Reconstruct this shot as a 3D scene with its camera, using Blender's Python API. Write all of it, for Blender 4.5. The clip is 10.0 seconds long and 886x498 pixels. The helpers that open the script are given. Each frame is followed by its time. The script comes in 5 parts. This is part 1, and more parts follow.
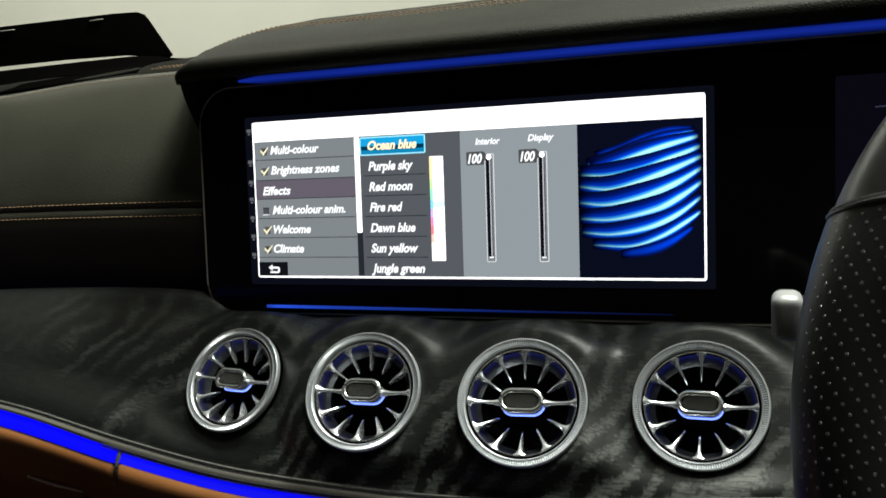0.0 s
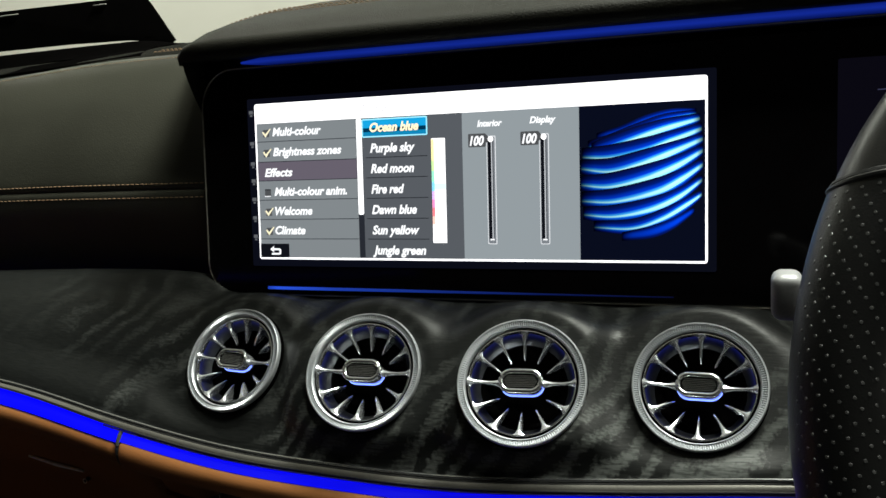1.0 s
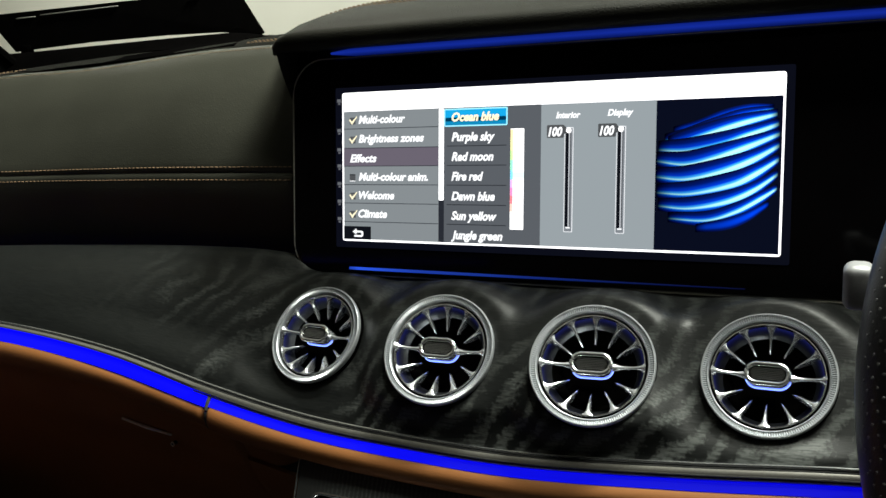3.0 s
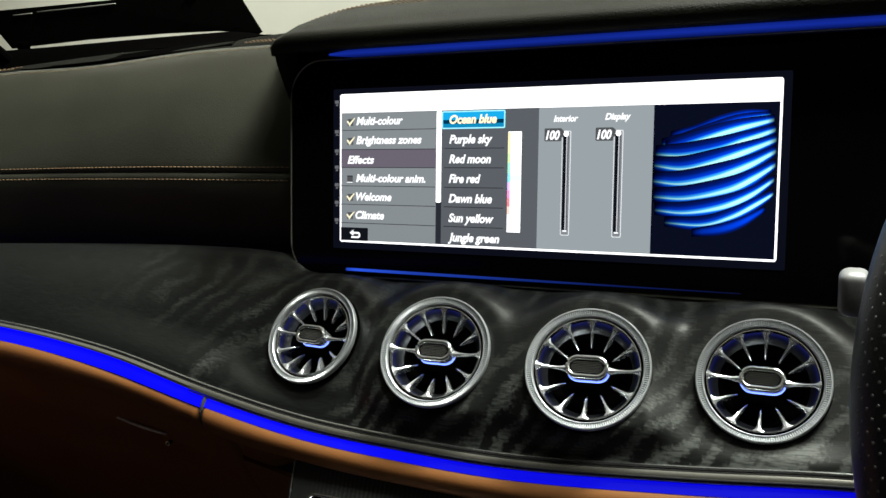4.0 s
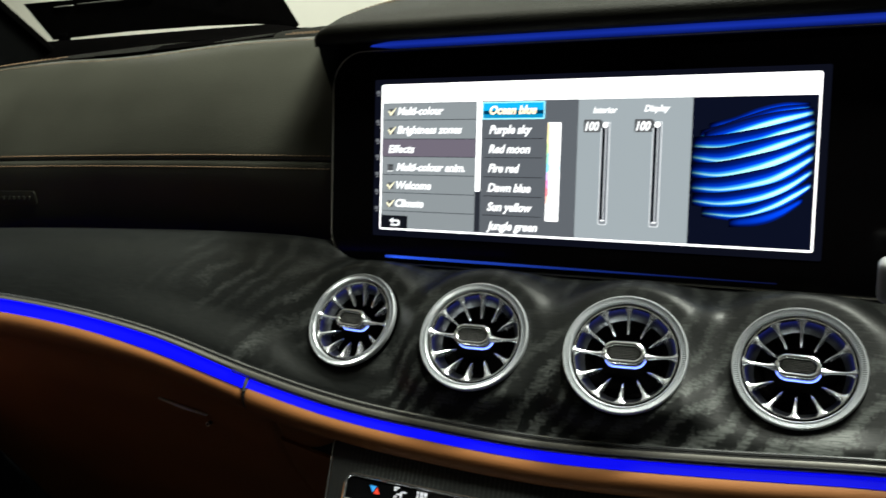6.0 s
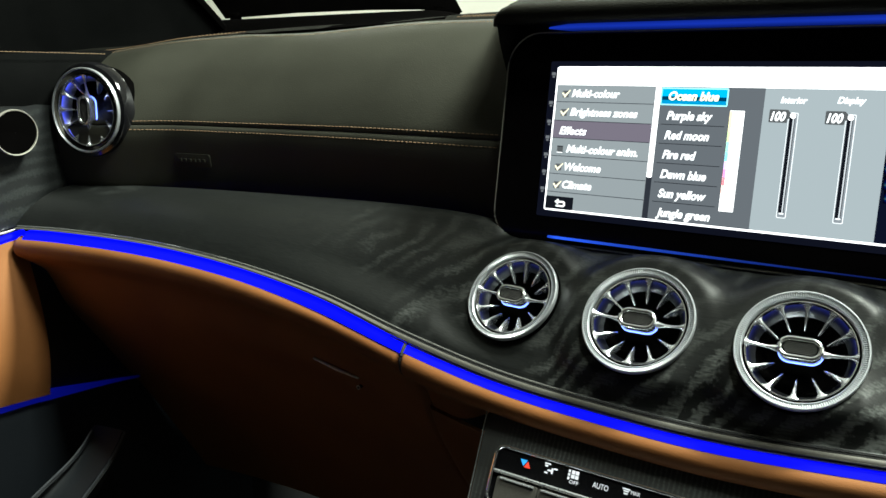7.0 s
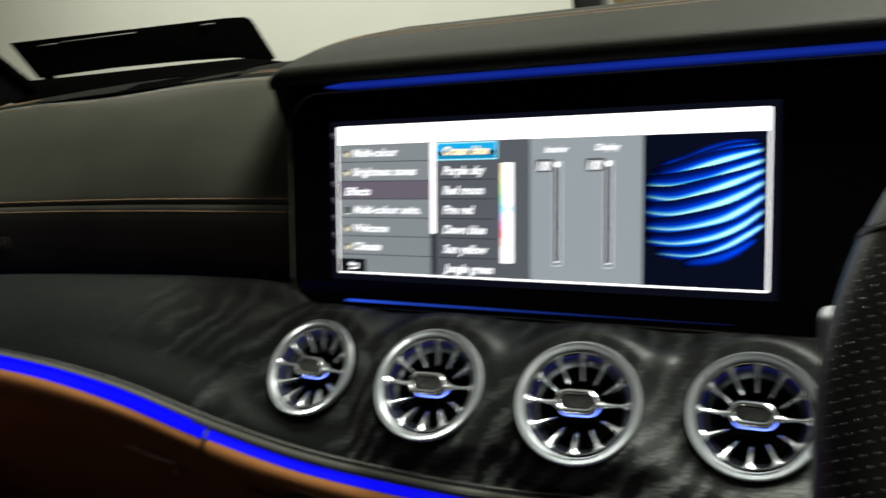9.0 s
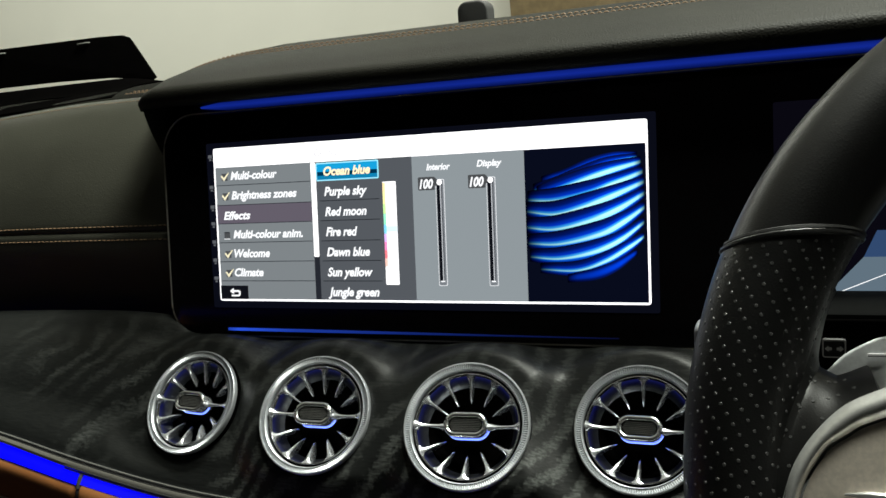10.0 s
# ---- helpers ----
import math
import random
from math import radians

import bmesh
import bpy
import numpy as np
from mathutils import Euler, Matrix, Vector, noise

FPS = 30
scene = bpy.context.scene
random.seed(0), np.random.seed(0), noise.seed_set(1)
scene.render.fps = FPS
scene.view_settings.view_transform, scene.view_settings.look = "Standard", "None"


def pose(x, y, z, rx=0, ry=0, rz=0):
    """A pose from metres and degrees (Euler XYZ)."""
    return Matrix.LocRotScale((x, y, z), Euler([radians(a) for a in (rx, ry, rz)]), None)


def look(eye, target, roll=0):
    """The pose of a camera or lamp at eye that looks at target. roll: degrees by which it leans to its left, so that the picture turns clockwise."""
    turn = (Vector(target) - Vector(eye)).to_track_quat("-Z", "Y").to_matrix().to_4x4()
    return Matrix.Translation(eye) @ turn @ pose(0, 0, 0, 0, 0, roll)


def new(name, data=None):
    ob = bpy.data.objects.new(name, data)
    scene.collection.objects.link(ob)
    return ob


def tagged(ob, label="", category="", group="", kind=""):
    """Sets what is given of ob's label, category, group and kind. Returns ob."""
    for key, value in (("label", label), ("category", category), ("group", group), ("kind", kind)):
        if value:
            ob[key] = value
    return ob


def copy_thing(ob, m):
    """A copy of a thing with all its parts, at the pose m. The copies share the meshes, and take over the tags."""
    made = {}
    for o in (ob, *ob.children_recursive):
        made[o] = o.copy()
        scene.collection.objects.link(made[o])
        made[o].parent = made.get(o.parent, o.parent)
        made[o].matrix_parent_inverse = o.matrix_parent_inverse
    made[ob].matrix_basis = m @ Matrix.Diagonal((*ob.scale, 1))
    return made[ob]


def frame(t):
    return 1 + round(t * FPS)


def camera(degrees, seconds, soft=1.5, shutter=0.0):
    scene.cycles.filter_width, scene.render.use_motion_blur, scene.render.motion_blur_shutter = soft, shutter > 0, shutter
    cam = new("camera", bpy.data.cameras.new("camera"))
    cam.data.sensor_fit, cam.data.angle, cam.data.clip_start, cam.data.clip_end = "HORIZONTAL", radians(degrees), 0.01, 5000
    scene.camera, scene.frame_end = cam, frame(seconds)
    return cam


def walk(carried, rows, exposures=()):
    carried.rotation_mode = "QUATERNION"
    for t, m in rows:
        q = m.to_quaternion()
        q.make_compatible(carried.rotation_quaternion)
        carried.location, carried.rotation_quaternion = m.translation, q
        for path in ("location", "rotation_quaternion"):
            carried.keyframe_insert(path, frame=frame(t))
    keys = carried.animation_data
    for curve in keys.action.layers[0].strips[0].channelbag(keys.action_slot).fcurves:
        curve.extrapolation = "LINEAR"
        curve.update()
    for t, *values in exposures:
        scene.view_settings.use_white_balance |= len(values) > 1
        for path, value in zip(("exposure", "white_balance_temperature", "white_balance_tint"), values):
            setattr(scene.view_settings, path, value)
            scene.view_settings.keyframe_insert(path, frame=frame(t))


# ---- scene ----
cam = camera(55.3, 10.0, shutter=0.5)
PATH = [
    (0, (-0.033, 0.082, 0.858), (-0.744, 1.906, 0.446), -4.9),
    (0.5, (-0.032, 0.075, 0.849), (-0.757, 1.892, 0.431), -4.7),
    (1, (-0.032, 0.08, 0.851), (-0.748, 1.898, 0.426), -4.5),
    (1.5, (-0.034, 0.08, 0.855), (-0.749, 1.898, 0.427), -4.2),
    (2, (-0.031, 0.065, 0.85), (-0.783, 1.869, 0.427), -3.6),
    (2.5, (-0.03, 0.058, 0.847), (-0.884, 1.818, 0.431), -3.8),
    (4, (-0.031, 0.056, 0.85), (-0.878, 1.818, 0.429), -3.0),
    (4.5, (-0.03, 0.055, 0.85), (-0.867, 1.823, 0.433), -3.0),
    (5, (-0.029, 0.055, 0.851), (-0.871, 1.821, 0.435), -3.4),
    (5.2, (-0.029, 0.054, 0.853), (-0.867, 1.821, 0.435), -3.4),
    (6.3, (-0.045, 0.034, 0.837), (-0.997, 1.74, 0.411), -1.4),
    (6.5, (-0.052, 0.031, 0.831), (-1.073, 1.698, 0.41), -0.8),
    (7, (-0.062, 0.013, 0.831), (-1.181, 1.619, 0.42), 0.4),
    (7.5, (-0.056, 0.015, 0.839), (-1.168, 1.628, 0.433), 0.4),
    (8, (-0.051, 0.02, 0.842), (-1.15, 1.642, 0.441), -0.5),
    (8.5, (-0.04, 0.038, 0.851), (-1.106, 1.681, 0.45), -2.9),
    (8.7, (-0.034, 0.044, 0.857), (-1.041, 1.688, 0.467), -3.6),
    (9, (-0.005, 0.071, 0.864), (-0.937, 1.795, 0.464), -4.4),
    (9.2, (-0.0005, 0.078, 0.862), (-0.815, 1.865, 0.478), -4.5),
    (9.5, (0.006, 0.083, 0.865), (-0.755, 1.892, 0.476), -5.0),
    (10, (0.005, 0.092, 0.864), (-0.742, 1.907, 0.479), -5.4),
]
walk(cam, [(t, look(eye, target, roll)) for t, eye, target, roll in PATH],
     [(0, 0.08, 6500, 10), (1.5, 0.12, 6500, 10), (2.5, 0.22, 6500, 10), (5.2, 0.22, 6500, 10), (6.3, 0.62, 6450, 7), (7.0, 0.75, 6350, 4), (8.0, 0.66, 6350, 4), (8.5, 0.56, 6450, 7), (9.0, 0.18, 6500, 10), (9.5, 0.03, 6500, 10), (10, 0.0, 6500, 10)])

# ---- light ----
world = bpy.data.worlds.new("world")
scene.world = world
world.use_nodes = True
world.node_tree.nodes["Background"].inputs[0].default_value = (0.9, 0.95, 1.0, 1)
world.node_tree.nodes["Background"].inputs[1].default_value = 0.02


# Area lights added overhead; no such lamps are in view.
def added_light(x, y, z, sx, sy, watts):
    data = bpy.data.lights.new("added_light", "AREA")
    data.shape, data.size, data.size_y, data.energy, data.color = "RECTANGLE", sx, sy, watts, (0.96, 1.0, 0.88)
    ob = new("added_light", data)
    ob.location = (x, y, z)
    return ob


# brightens the far wall
added_light(-2.8, 2.70, 2.30, 3.4, 0.4, 40)
# main light, placed to suit the hood's shadow on the fascia
added_light(0.35, 0.98, 2.30, 0.55, 0.3, 96)
# weak added fill from the right
added_light(2.6, 0.60, 2.30, 1.0, 0.6, 10)
# added fill for vents, roll and wheel face
added_light(0.30, 0.42, 2.30, 0.6, 0.3, 22)


# ---- helpers ----
def lin(r, g, b):
    return tuple((c / 255 / 12.92) if c < 10 else ((c / 255 + 0.055) / 1.055) ** 2.4 for c in (r, g, b))


def spline(xs, ys):
    """A smooth function through points (cubic Hermite)."""
    xs, ys = list(xs), list(ys)

    def f(x):
        if x <= xs[0]:
            return ys[0]
        if x >= xs[-1]:
            return ys[-1]
        i = max(k for k in range(len(xs) - 1) if xs[k] <= x)

        def slope(k):
            a, b = max(k - 1, 0), min(k + 1, len(xs) - 1)
            return (ys[b] - ys[a]) / (xs[b] - xs[a])
        h = xs[i + 1] - xs[i]
        t = (x - xs[i]) / h
        return ((2 * t ** 3 - 3 * t ** 2 + 1) * ys[i] + (t ** 3 - 2 * t ** 2 + t) * h * slope(i)
                + (3 * t ** 2 - 2 * t ** 3) * ys[i + 1] + (t ** 3 - t ** 2) * h * slope(i + 1))
    return f


def smooth(a, b, x):
    t = min(1, max(0, (x - a) / (b - a)))
    return t * t * (3 - 2 * t)


def steps(a, b, n):
    return [a + (b - a) * i / (n - 1) for i in range(n)]


def through_points(pts, n):
    """n points along a smooth line through pts (2D or 3D)."""
    ts = list(range(len(pts)))
    fs = [spline(ts, [p[k] for p in pts]) for k in range(len(pts[0]))]
    return [tuple(f(t) for f in fs) for t in steps(0, len(pts) - 1, n)]


def thing(name, at, label, category, group="", kind=""):
    ob = new(name)
    ob.location = at
    ob.empty_display_size = 0.02
    return tagged(ob, label, category, group, kind)


def part(name, bm, material, parent=None, label="", local=False, smooth_faces=True):
    """Links a bmesh as one mesh under a thing or a part. local: the mesh is in the parent's own axes."""
    me = bpy.data.meshes.new(name)
    bm.normal_update()
    bm.to_mesh(me)
    bm.free()
    me.materials.append(material)
    if smooth_faces:
        me.polygons.foreach_set("use_smooth", [True] * len(me.polygons))
        me.set_sharp_from_angle(angle=radians(38))
    ob = new(name, me)
    if parent:
        ob.parent = parent
        if not local:
            top = parent
            place = Vector((0, 0, 0))
            while top:
                place += top.location
                top = top.parent
            ob.location = -place
            # keep the mesh in world metres under a placed thing
            for v in me.vertices:
                v.co -= place
            ob.location = (0, 0, 0)
    return tagged(ob, label)


def grid(rows, closed=False):
    bm = bmesh.new()
    vs = [[bm.verts.new(p) for p in row] for row in rows]
    for a, b in zip(vs, vs[1:]):
        for i in range(len(a) - (0 if closed else 1)):
            j = (i + 1) % len(a)
            bm.faces.new((a[i], a[j], b[j], b[i]))
    return bm


def sheet(rows, thick):
    """A surface with thickness: rows of points, thickened against its normal."""
    bm = grid(rows)
    bmesh.ops.recalc_face_normals(bm, faces=bm.faces)
    bm.normal_update()
    bmesh.ops.solidify(bm, geom=list(bm.faces), thickness=thick)
    bmesh.ops.recalc_face_normals(bm, faces=bm.faces)
    return bm


def add_tube(bm, pts, r, n=8, closed=False, flat=1.0):
    """A round bar along pts; r may be a list."""
    pts = [Vector(p) for p in pts]
    rs = r if isinstance(r, (list, tuple)) else [r] * len(pts)
    rings = []
    up = Vector((0, 0, 1))
    for i, p in enumerate(pts):
        a = pts[i - 1] if (i or closed) else p
        b = pts[(i + 1) % len(pts)] if (i < len(pts) - 1 or closed) else p
        d = (b - a).normalized()
        u = up if abs(d.dot(up)) < 0.95 else Vector((0, 1, 0))
        s = d.cross(u).normalized()
        w = s.cross(d).normalized()
        rings.append([bm.verts.new(p + rs[i] * (math.cos(t) * s + flat * math.sin(t) * w)) for t in [math.tau * k / n for k in range(n)]])
    m = len(rings)
    for i in range(m if closed else m - 1):
        a, b = rings[i], rings[(i + 1) % m]
        for k in range(n):
            bm.faces.new((a[k], a[(k + 1) % n], b[(k + 1) % n], b[k]))
    if not closed:
        bm.faces.new(rings[0])
        bm.faces.new(rings[-1][::-1])
    return bm


def tube(pts, r, n=8, closed=False, flat=1.0):
    bm = add_tube(bmesh.new(), pts, r, n, closed, flat)
    bmesh.ops.recalc_face_normals(bm, faces=bm.faces)
    return bm


def lathe(profile, n=72, wobble=None):
    """Turned round the y axis: profile of (radius, y)."""
    rows = []
    for k in range(n):
        a = math.tau * k / n
        rows.append([(r * math.cos(a), y + (wobble(k, i) if wobble else 0), r * math.sin(a)) for i, (r, y) in enumerate(profile)])
    rows.append(rows[0])
    bm = grid(rows)
    bmesh.ops.remove_doubles(bm, verts=bm.verts, dist=1e-6)
    bmesh.ops.recalc_face_normals(bm, faces=bm.faces)
    return bm


def prism(poly, depth, place, bevel=0.0):
    """A flat outline (2D points) made solid; place(u, v, d) gives the world point."""
    bm = bmesh.new()
    front = [bm.verts.new((u, v, 0)) for u, v in poly]
    f = bm.faces.new(front)
    r = bmesh.ops.extrude_face_region(bm, geom=[f])
    for v in r["geom"]:
        if isinstance(v, bmesh.types.BMVert):
            v.co.z = depth
    if bevel:
        es = [e for e in bm.edges if abs(e.verts[0].co.z) < 1e-9 and abs(e.verts[1].co.z) < 1e-9]
        bmesh.ops.bevel(bm, geom=es, offset=bevel, segments=3, affect="EDGES", profile=0.5)
    for v in bm.verts:
        v.co = place(*v.co)
    bmesh.ops.recalc_face_normals(bm, faces=bm.faces)
    return bm


def block(x0, x1, y0, y1, z0, z1, bevel=0.003, seg=2):
    bm = bmesh.new()
    bmesh.ops.create_cube(bm, size=1)
    for v in bm.verts:
        v.co = Vector(((x0 + x1) / 2 + v.co.x * (x1 - x0), (y0 + y1) / 2 + v.co.y * (y1 - y0), (z0 + z1) / 2 + v.co.z * (z1 - z0)))
    if bevel:
        bmesh.ops.bevel(bm, geom=list(bm.edges), offset=bevel, segments=seg, affect="EDGES", profile=0.5)
    return bm


def rounded(x0, x1, z0, z1, r, n=8):
    """A rectangle's outline with round corners; r is one radius or four (bottom left, bottom right, top right, top left)."""
    rs = r if isinstance(r, (list, tuple)) else [r] * 4
    out = []
    for (cx, cz, a), q in zip(((x0, z0, 180), (x1, z0, 270), (x1, z1, 0), (x0, z1, 90)), rs):
        ox, oz = cx + (q if cx == x0 else -q), cz + (q if cz == z0 else -q)
        for k in range(n + 1):
            t = radians(a + 90 * k / n)
            out.append((ox + q * math.cos(t), oz + q * math.sin(t)))
    return out


def stadium(hx, hz, n=10):
    out = []
    for k in range(n + 1):
        t = radians(-90 + 180 * k / n)
        out.append((hx - hz + hz * math.cos(t), hz * math.sin(t)))
    for k in range(n + 1):
        t = radians(90 + 180 * k / n)
        out.append((-hx + hz + hz * math.cos(t), hz * math.sin(t)))
    return out


def stitches(line, normal, pitch=0.0042, length=0.0029, r=0.00042, lean=0.0):
    """Single thread stitches along a fine line, as one bmesh."""
    bm = bmesh.new()
    pts = [Vector(p) for p in line]
    dist = [0.0]
    for a, b in zip(pts, pts[1:]):
        dist.append(dist[-1] + (b - a).length)

    def at(s):
        s = min(max(s, 0), dist[-1] - 1e-9)
        i = max(k for k in range(len(dist) - 1) if dist[k] <= s)
        return pts[i].lerp(pts[i + 1], (s - dist[i]) / max(1e-9, dist[i + 1] - dist[i]))
    s = 0.0
    n = Vector(normal).normalized()
    while s + length < dist[-1]:
        a, b = at(s), at(s + length)
        side = (b - a).cross(n).normalized() * lean
        add_tube(bm, [a - side - n * 0.0004, a.lerp(b, 0.3) - side * 0.4 + n * 0.0003, a.lerp(b, 0.7) + side * 0.4 + n * 0.0003, b + side - n * 0.0004], r, 5)
        s += pitch * random.uniform(0.97, 1.03)
    return bm


# ---- materials ----
def material(name):
    m = bpy.data.materials.new(name)
    m.use_nodes = True
    nt = m.node_tree
    return m, nt, nt.nodes["Principled BSDF"]


def node(nt, kind, **values):
    n = nt.nodes.new(kind)
    for k, v in values.items():
        n.inputs[k].default_value = v
    return n


def ramp(nt, src, stops):
    r = nt.nodes.new("ShaderNodeValToRGB")
    while len(r.color_ramp.elements) < len(stops):
        r.color_ramp.elements.new(0.5)
    for e, (p, c) in zip(r.color_ramp.elements, stops):
        e.position, e.color = p, (*c, 1) if len(c) == 3 else c
    nt.links.new(src, r.inputs[0])
    return r.outputs[0]


def leather(name, dark, light, rough=(0.42, 0.6), grain=900.0, strength=0.25, spec=0.2):
    """Grained hide: pebbled relief, soft mottling and slight shine."""
    m, nt, b = material(name)
    co = nt.nodes.new("ShaderNodeTexCoord").outputs["Object"]
    big = node(nt, "ShaderNodeTexNoise", Scale=14.0, Detail=4.0)
    nt.links.new(co, big.inputs["Vector"])
    nt.links.new(ramp(nt, big.outputs["Fac"], [(0.3, dark), (0.7, light)]), b.inputs["Base Color"])
    cell = node(nt, "ShaderNodeTexVoronoi", Scale=grain)
    cell.feature = "DISTANCE_TO_EDGE"
    nt.links.new(co, cell.inputs["Vector"])
    fine = node(nt, "ShaderNodeTexNoise", Scale=grain * 2.2, Detail=2.0)
    nt.links.new(co, fine.inputs["Vector"])
    mix = node(nt, "ShaderNodeMath")
    mix.operation = "MULTIPLY_ADD"
    nt.links.new(fine.outputs["Fac"], mix.inputs[0])
    mix.inputs[1].default_value = 0.35
    nt.links.new(cell.outputs["Distance"], mix.inputs[2])
    bump = node(nt, "ShaderNodeBump", Strength=strength, Distance=0.0006)
    nt.links.new(mix.outputs[0], bump.inputs["Height"])
    nt.links.new(bump.outputs[0], b.inputs["Normal"])
    r = node(nt, "ShaderNodeMapRange")
    r.inputs["To Min"].default_value, r.inputs["To Max"].default_value = rough
    nt.links.new(big.outputs["Fac"], r.inputs["Value"])
    nt.links.new(r.outputs[0], b.inputs["Roughness"])
    b.inputs["Specular IOR Level"].default_value = spec
    return m


def plain(name, colour, rough, metal=0.0, scale=300.0, vary=0.12, bump_by=0.03, spec=0.5):
    """Moulded plastic, paint or metal with faint unevenness."""
    m, nt, b = material(name)
    co = nt.nodes.new("ShaderNodeTexCoord").outputs["Object"]
    n = node(nt, "ShaderNodeTexNoise", Scale=scale, Detail=3.0)
    nt.links.new(co, n.inputs["Vector"])
    lo, hi = tuple(c * (1 - vary) for c in colour), tuple(min(1, c * (1 + vary)) for c in colour)
    nt.links.new(ramp(nt, n.outputs["Fac"], [(0.35, lo), (0.65, hi)]), b.inputs["Base Color"])
    big = node(nt, "ShaderNodeTexNoise", Scale=25.0, Detail=4.0)
    nt.links.new(co, big.inputs["Vector"])
    r = node(nt, "ShaderNodeMapRange")
    r.inputs["To Min"].default_value, r.inputs["To Max"].default_value = rough * 0.8, min(1, rough * 1.25)
    nt.links.new(big.outputs["Fac"], r.inputs["Value"])
    nt.links.new(r.outputs[0], b.inputs["Roughness"])
    b.inputs["Metallic"].default_value, b.inputs["Specular IOR Level"].default_value = metal, spec
    if bump_by:
        bump = node(nt, "ShaderNodeBump", Strength=bump_by, Distance=0.0003)
        nt.links.new(n.outputs["Fac"], bump.inputs["Height"])
        nt.links.new(bump.outputs[0], b.inputs["Normal"])
    return m


def ash_wood(name, stretch=(9.0, 9.0, 5.0), dark=(0.0027, 0.0032, 0.0031), light=(0.080, 0.085, 0.081), turn=-40, pitch=0.0155, bend=44.0, shaded_top=False):
    """Black open-pored ash: flame figure in grey on near black, fine pores along the grain."""
    m, nt, b = material(name)
    co = nt.nodes.new("ShaderNodeTexCoord").outputs["Object"]
    mp = node(nt, "ShaderNodeMapping")
    mp.inputs["Scale"].default_value = stretch
    mp.inputs["Rotation"].default_value = (0, radians(-28), 0)
    nt.links.new(co, mp.inputs["Vector"])
    soft = node(nt, "ShaderNodeTexNoise", Scale=1.0, Detail=3.5, Roughness=0.55)
    nt.links.new(mp.outputs[0], soft.inputs["Vector"])
    turned_co = node(nt, "ShaderNodeMapping")
    turned_co.inputs["Rotation"].default_value = (0, radians(turn), 0)
    nt.links.new(co, turned_co.inputs["Vector"])
    split = node(nt, "ShaderNodeSeparateXYZ")
    nt.links.new(turned_co.outputs[0], split.inputs[0])
    base = node(nt, "ShaderNodeMath")
    base.operation = "MULTIPLY"
    base.inputs[1].default_value = math.tau / pitch
    nt.links.new(split.outputs["X"], base.inputs[0])
    rings = node(nt, "ShaderNodeMath")
    rings.operation = "MULTIPLY_ADD"
    rings.inputs[1].default_value = bend
    nt.links.new(soft.outputs["Fac"], rings.inputs[0])
    nt.links.new(base.outputs[0], rings.inputs[2])
    jag = node(nt, "ShaderNodeTexNoise", Scale=420.0, Detail=4.0)
    nt.links.new(co, jag.inputs["Vector"])
    add = node(nt, "ShaderNodeMath")
    add.operation = "MULTIPLY_ADD"
    nt.links.new(jag.outputs["Fac"], add.inputs[0])
    add.inputs[1].default_value = 4.6
    nt.links.new(rings.outputs[0], add.inputs[2])
    wave = node(nt, "ShaderNodeMath")
    wave.operation = "SINE"
    nt.links.new(add.outputs[0], wave.inputs[0])
    zone = node(nt, "ShaderNodeTexNoise", Scale=9.0, Detail=2.0)
    nt.links.new(co, zone.inputs["Vector"])
    place = node(nt, "ShaderNodeSeparateXYZ")
    nt.links.new(co, place.inputs[0])
    figured = node(nt, "ShaderNodeMapRange")
    figured.inputs["From Min"].default_value, figured.inputs["From Max"].default_value = -0.40, 0.02
    figured.inputs["To Min"].default_value, figured.inputs["To Max"].default_value = -0.15, 0.17
    nt.links.new(place.outputs["X"], figured.inputs["Value"])
    zsum = node(nt, "ShaderNodeMath")
    nt.links.new(zone.outputs["Fac"], zsum.inputs[0])
    nt.links.new(figured.outputs[0], zsum.inputs[1])
    zr = node(nt, "ShaderNodeMapRange")
    zr.inputs["From Min"].default_value, zr.inputs["From Max"].default_value = 0.46, 0.68
    nt.links.new(zsum.outputs[0], zr.inputs["Value"])
    lift = node(nt, "ShaderNodeMapRange")
    lift.inputs["From Min"].default_value, lift.inputs["From Max"].default_value = -0.3, 1.0
    nt.links.new(wave.outputs[0], lift.inputs["Value"])
    both = node(nt, "ShaderNodeMath")
    both.operation = "MULTIPLY"
    nt.links.new(lift.outputs[0], both.inputs[0])
    nt.links.new(zr.outputs[0], both.inputs[1])
    pm = node(nt, "ShaderNodeMapping")
    pm.inputs["Scale"].default_value = (130.0, 900.0, 900.0)
    pm.inputs["Rotation"].default_value = (0, radians(turn + 90), 0)
    nt.links.new(co, pm.inputs["Vector"])
    pores = node(nt, "ShaderNodeTexNoise", Scale=1.0, Detail=2.0)
    nt.links.new(pm.outputs[0], pores.inputs["Vector"])
    streak = node(nt, "ShaderNodeMapRange")
    streak.inputs["From Min"].default_value, streak.inputs["From Max"].default_value = 0.32, 0.66
    streak.inputs["To Min"].default_value, streak.inputs["To Max"].default_value = 0.35, 1.3
    nt.links.new(pores.outputs["Fac"], streak.inputs["Value"])
    # Grain faded with height to paint the shade and dark reflection near the display.
    low = node(nt, "ShaderNodeMapRange")
    for key, value in (("From Min", 0.052), ("From Max", 0.112), ("To Min", 1.0), ("To Max", 0.30 if shaded_top else 1.0)):
        low.inputs[key].default_value = value
    nt.links.new(place.outputs["Z"], low.inputs["Value"])
    both_low = node(nt, "ShaderNodeMath")
    both_low.operation = "MULTIPLY"
    nt.links.new(both.outputs[0], both_low.inputs[0])
    nt.links.new(low.outputs[0], both_low.inputs[1])
    figure = node(nt, "ShaderNodeMath")
    figure.operation = "MULTIPLY"
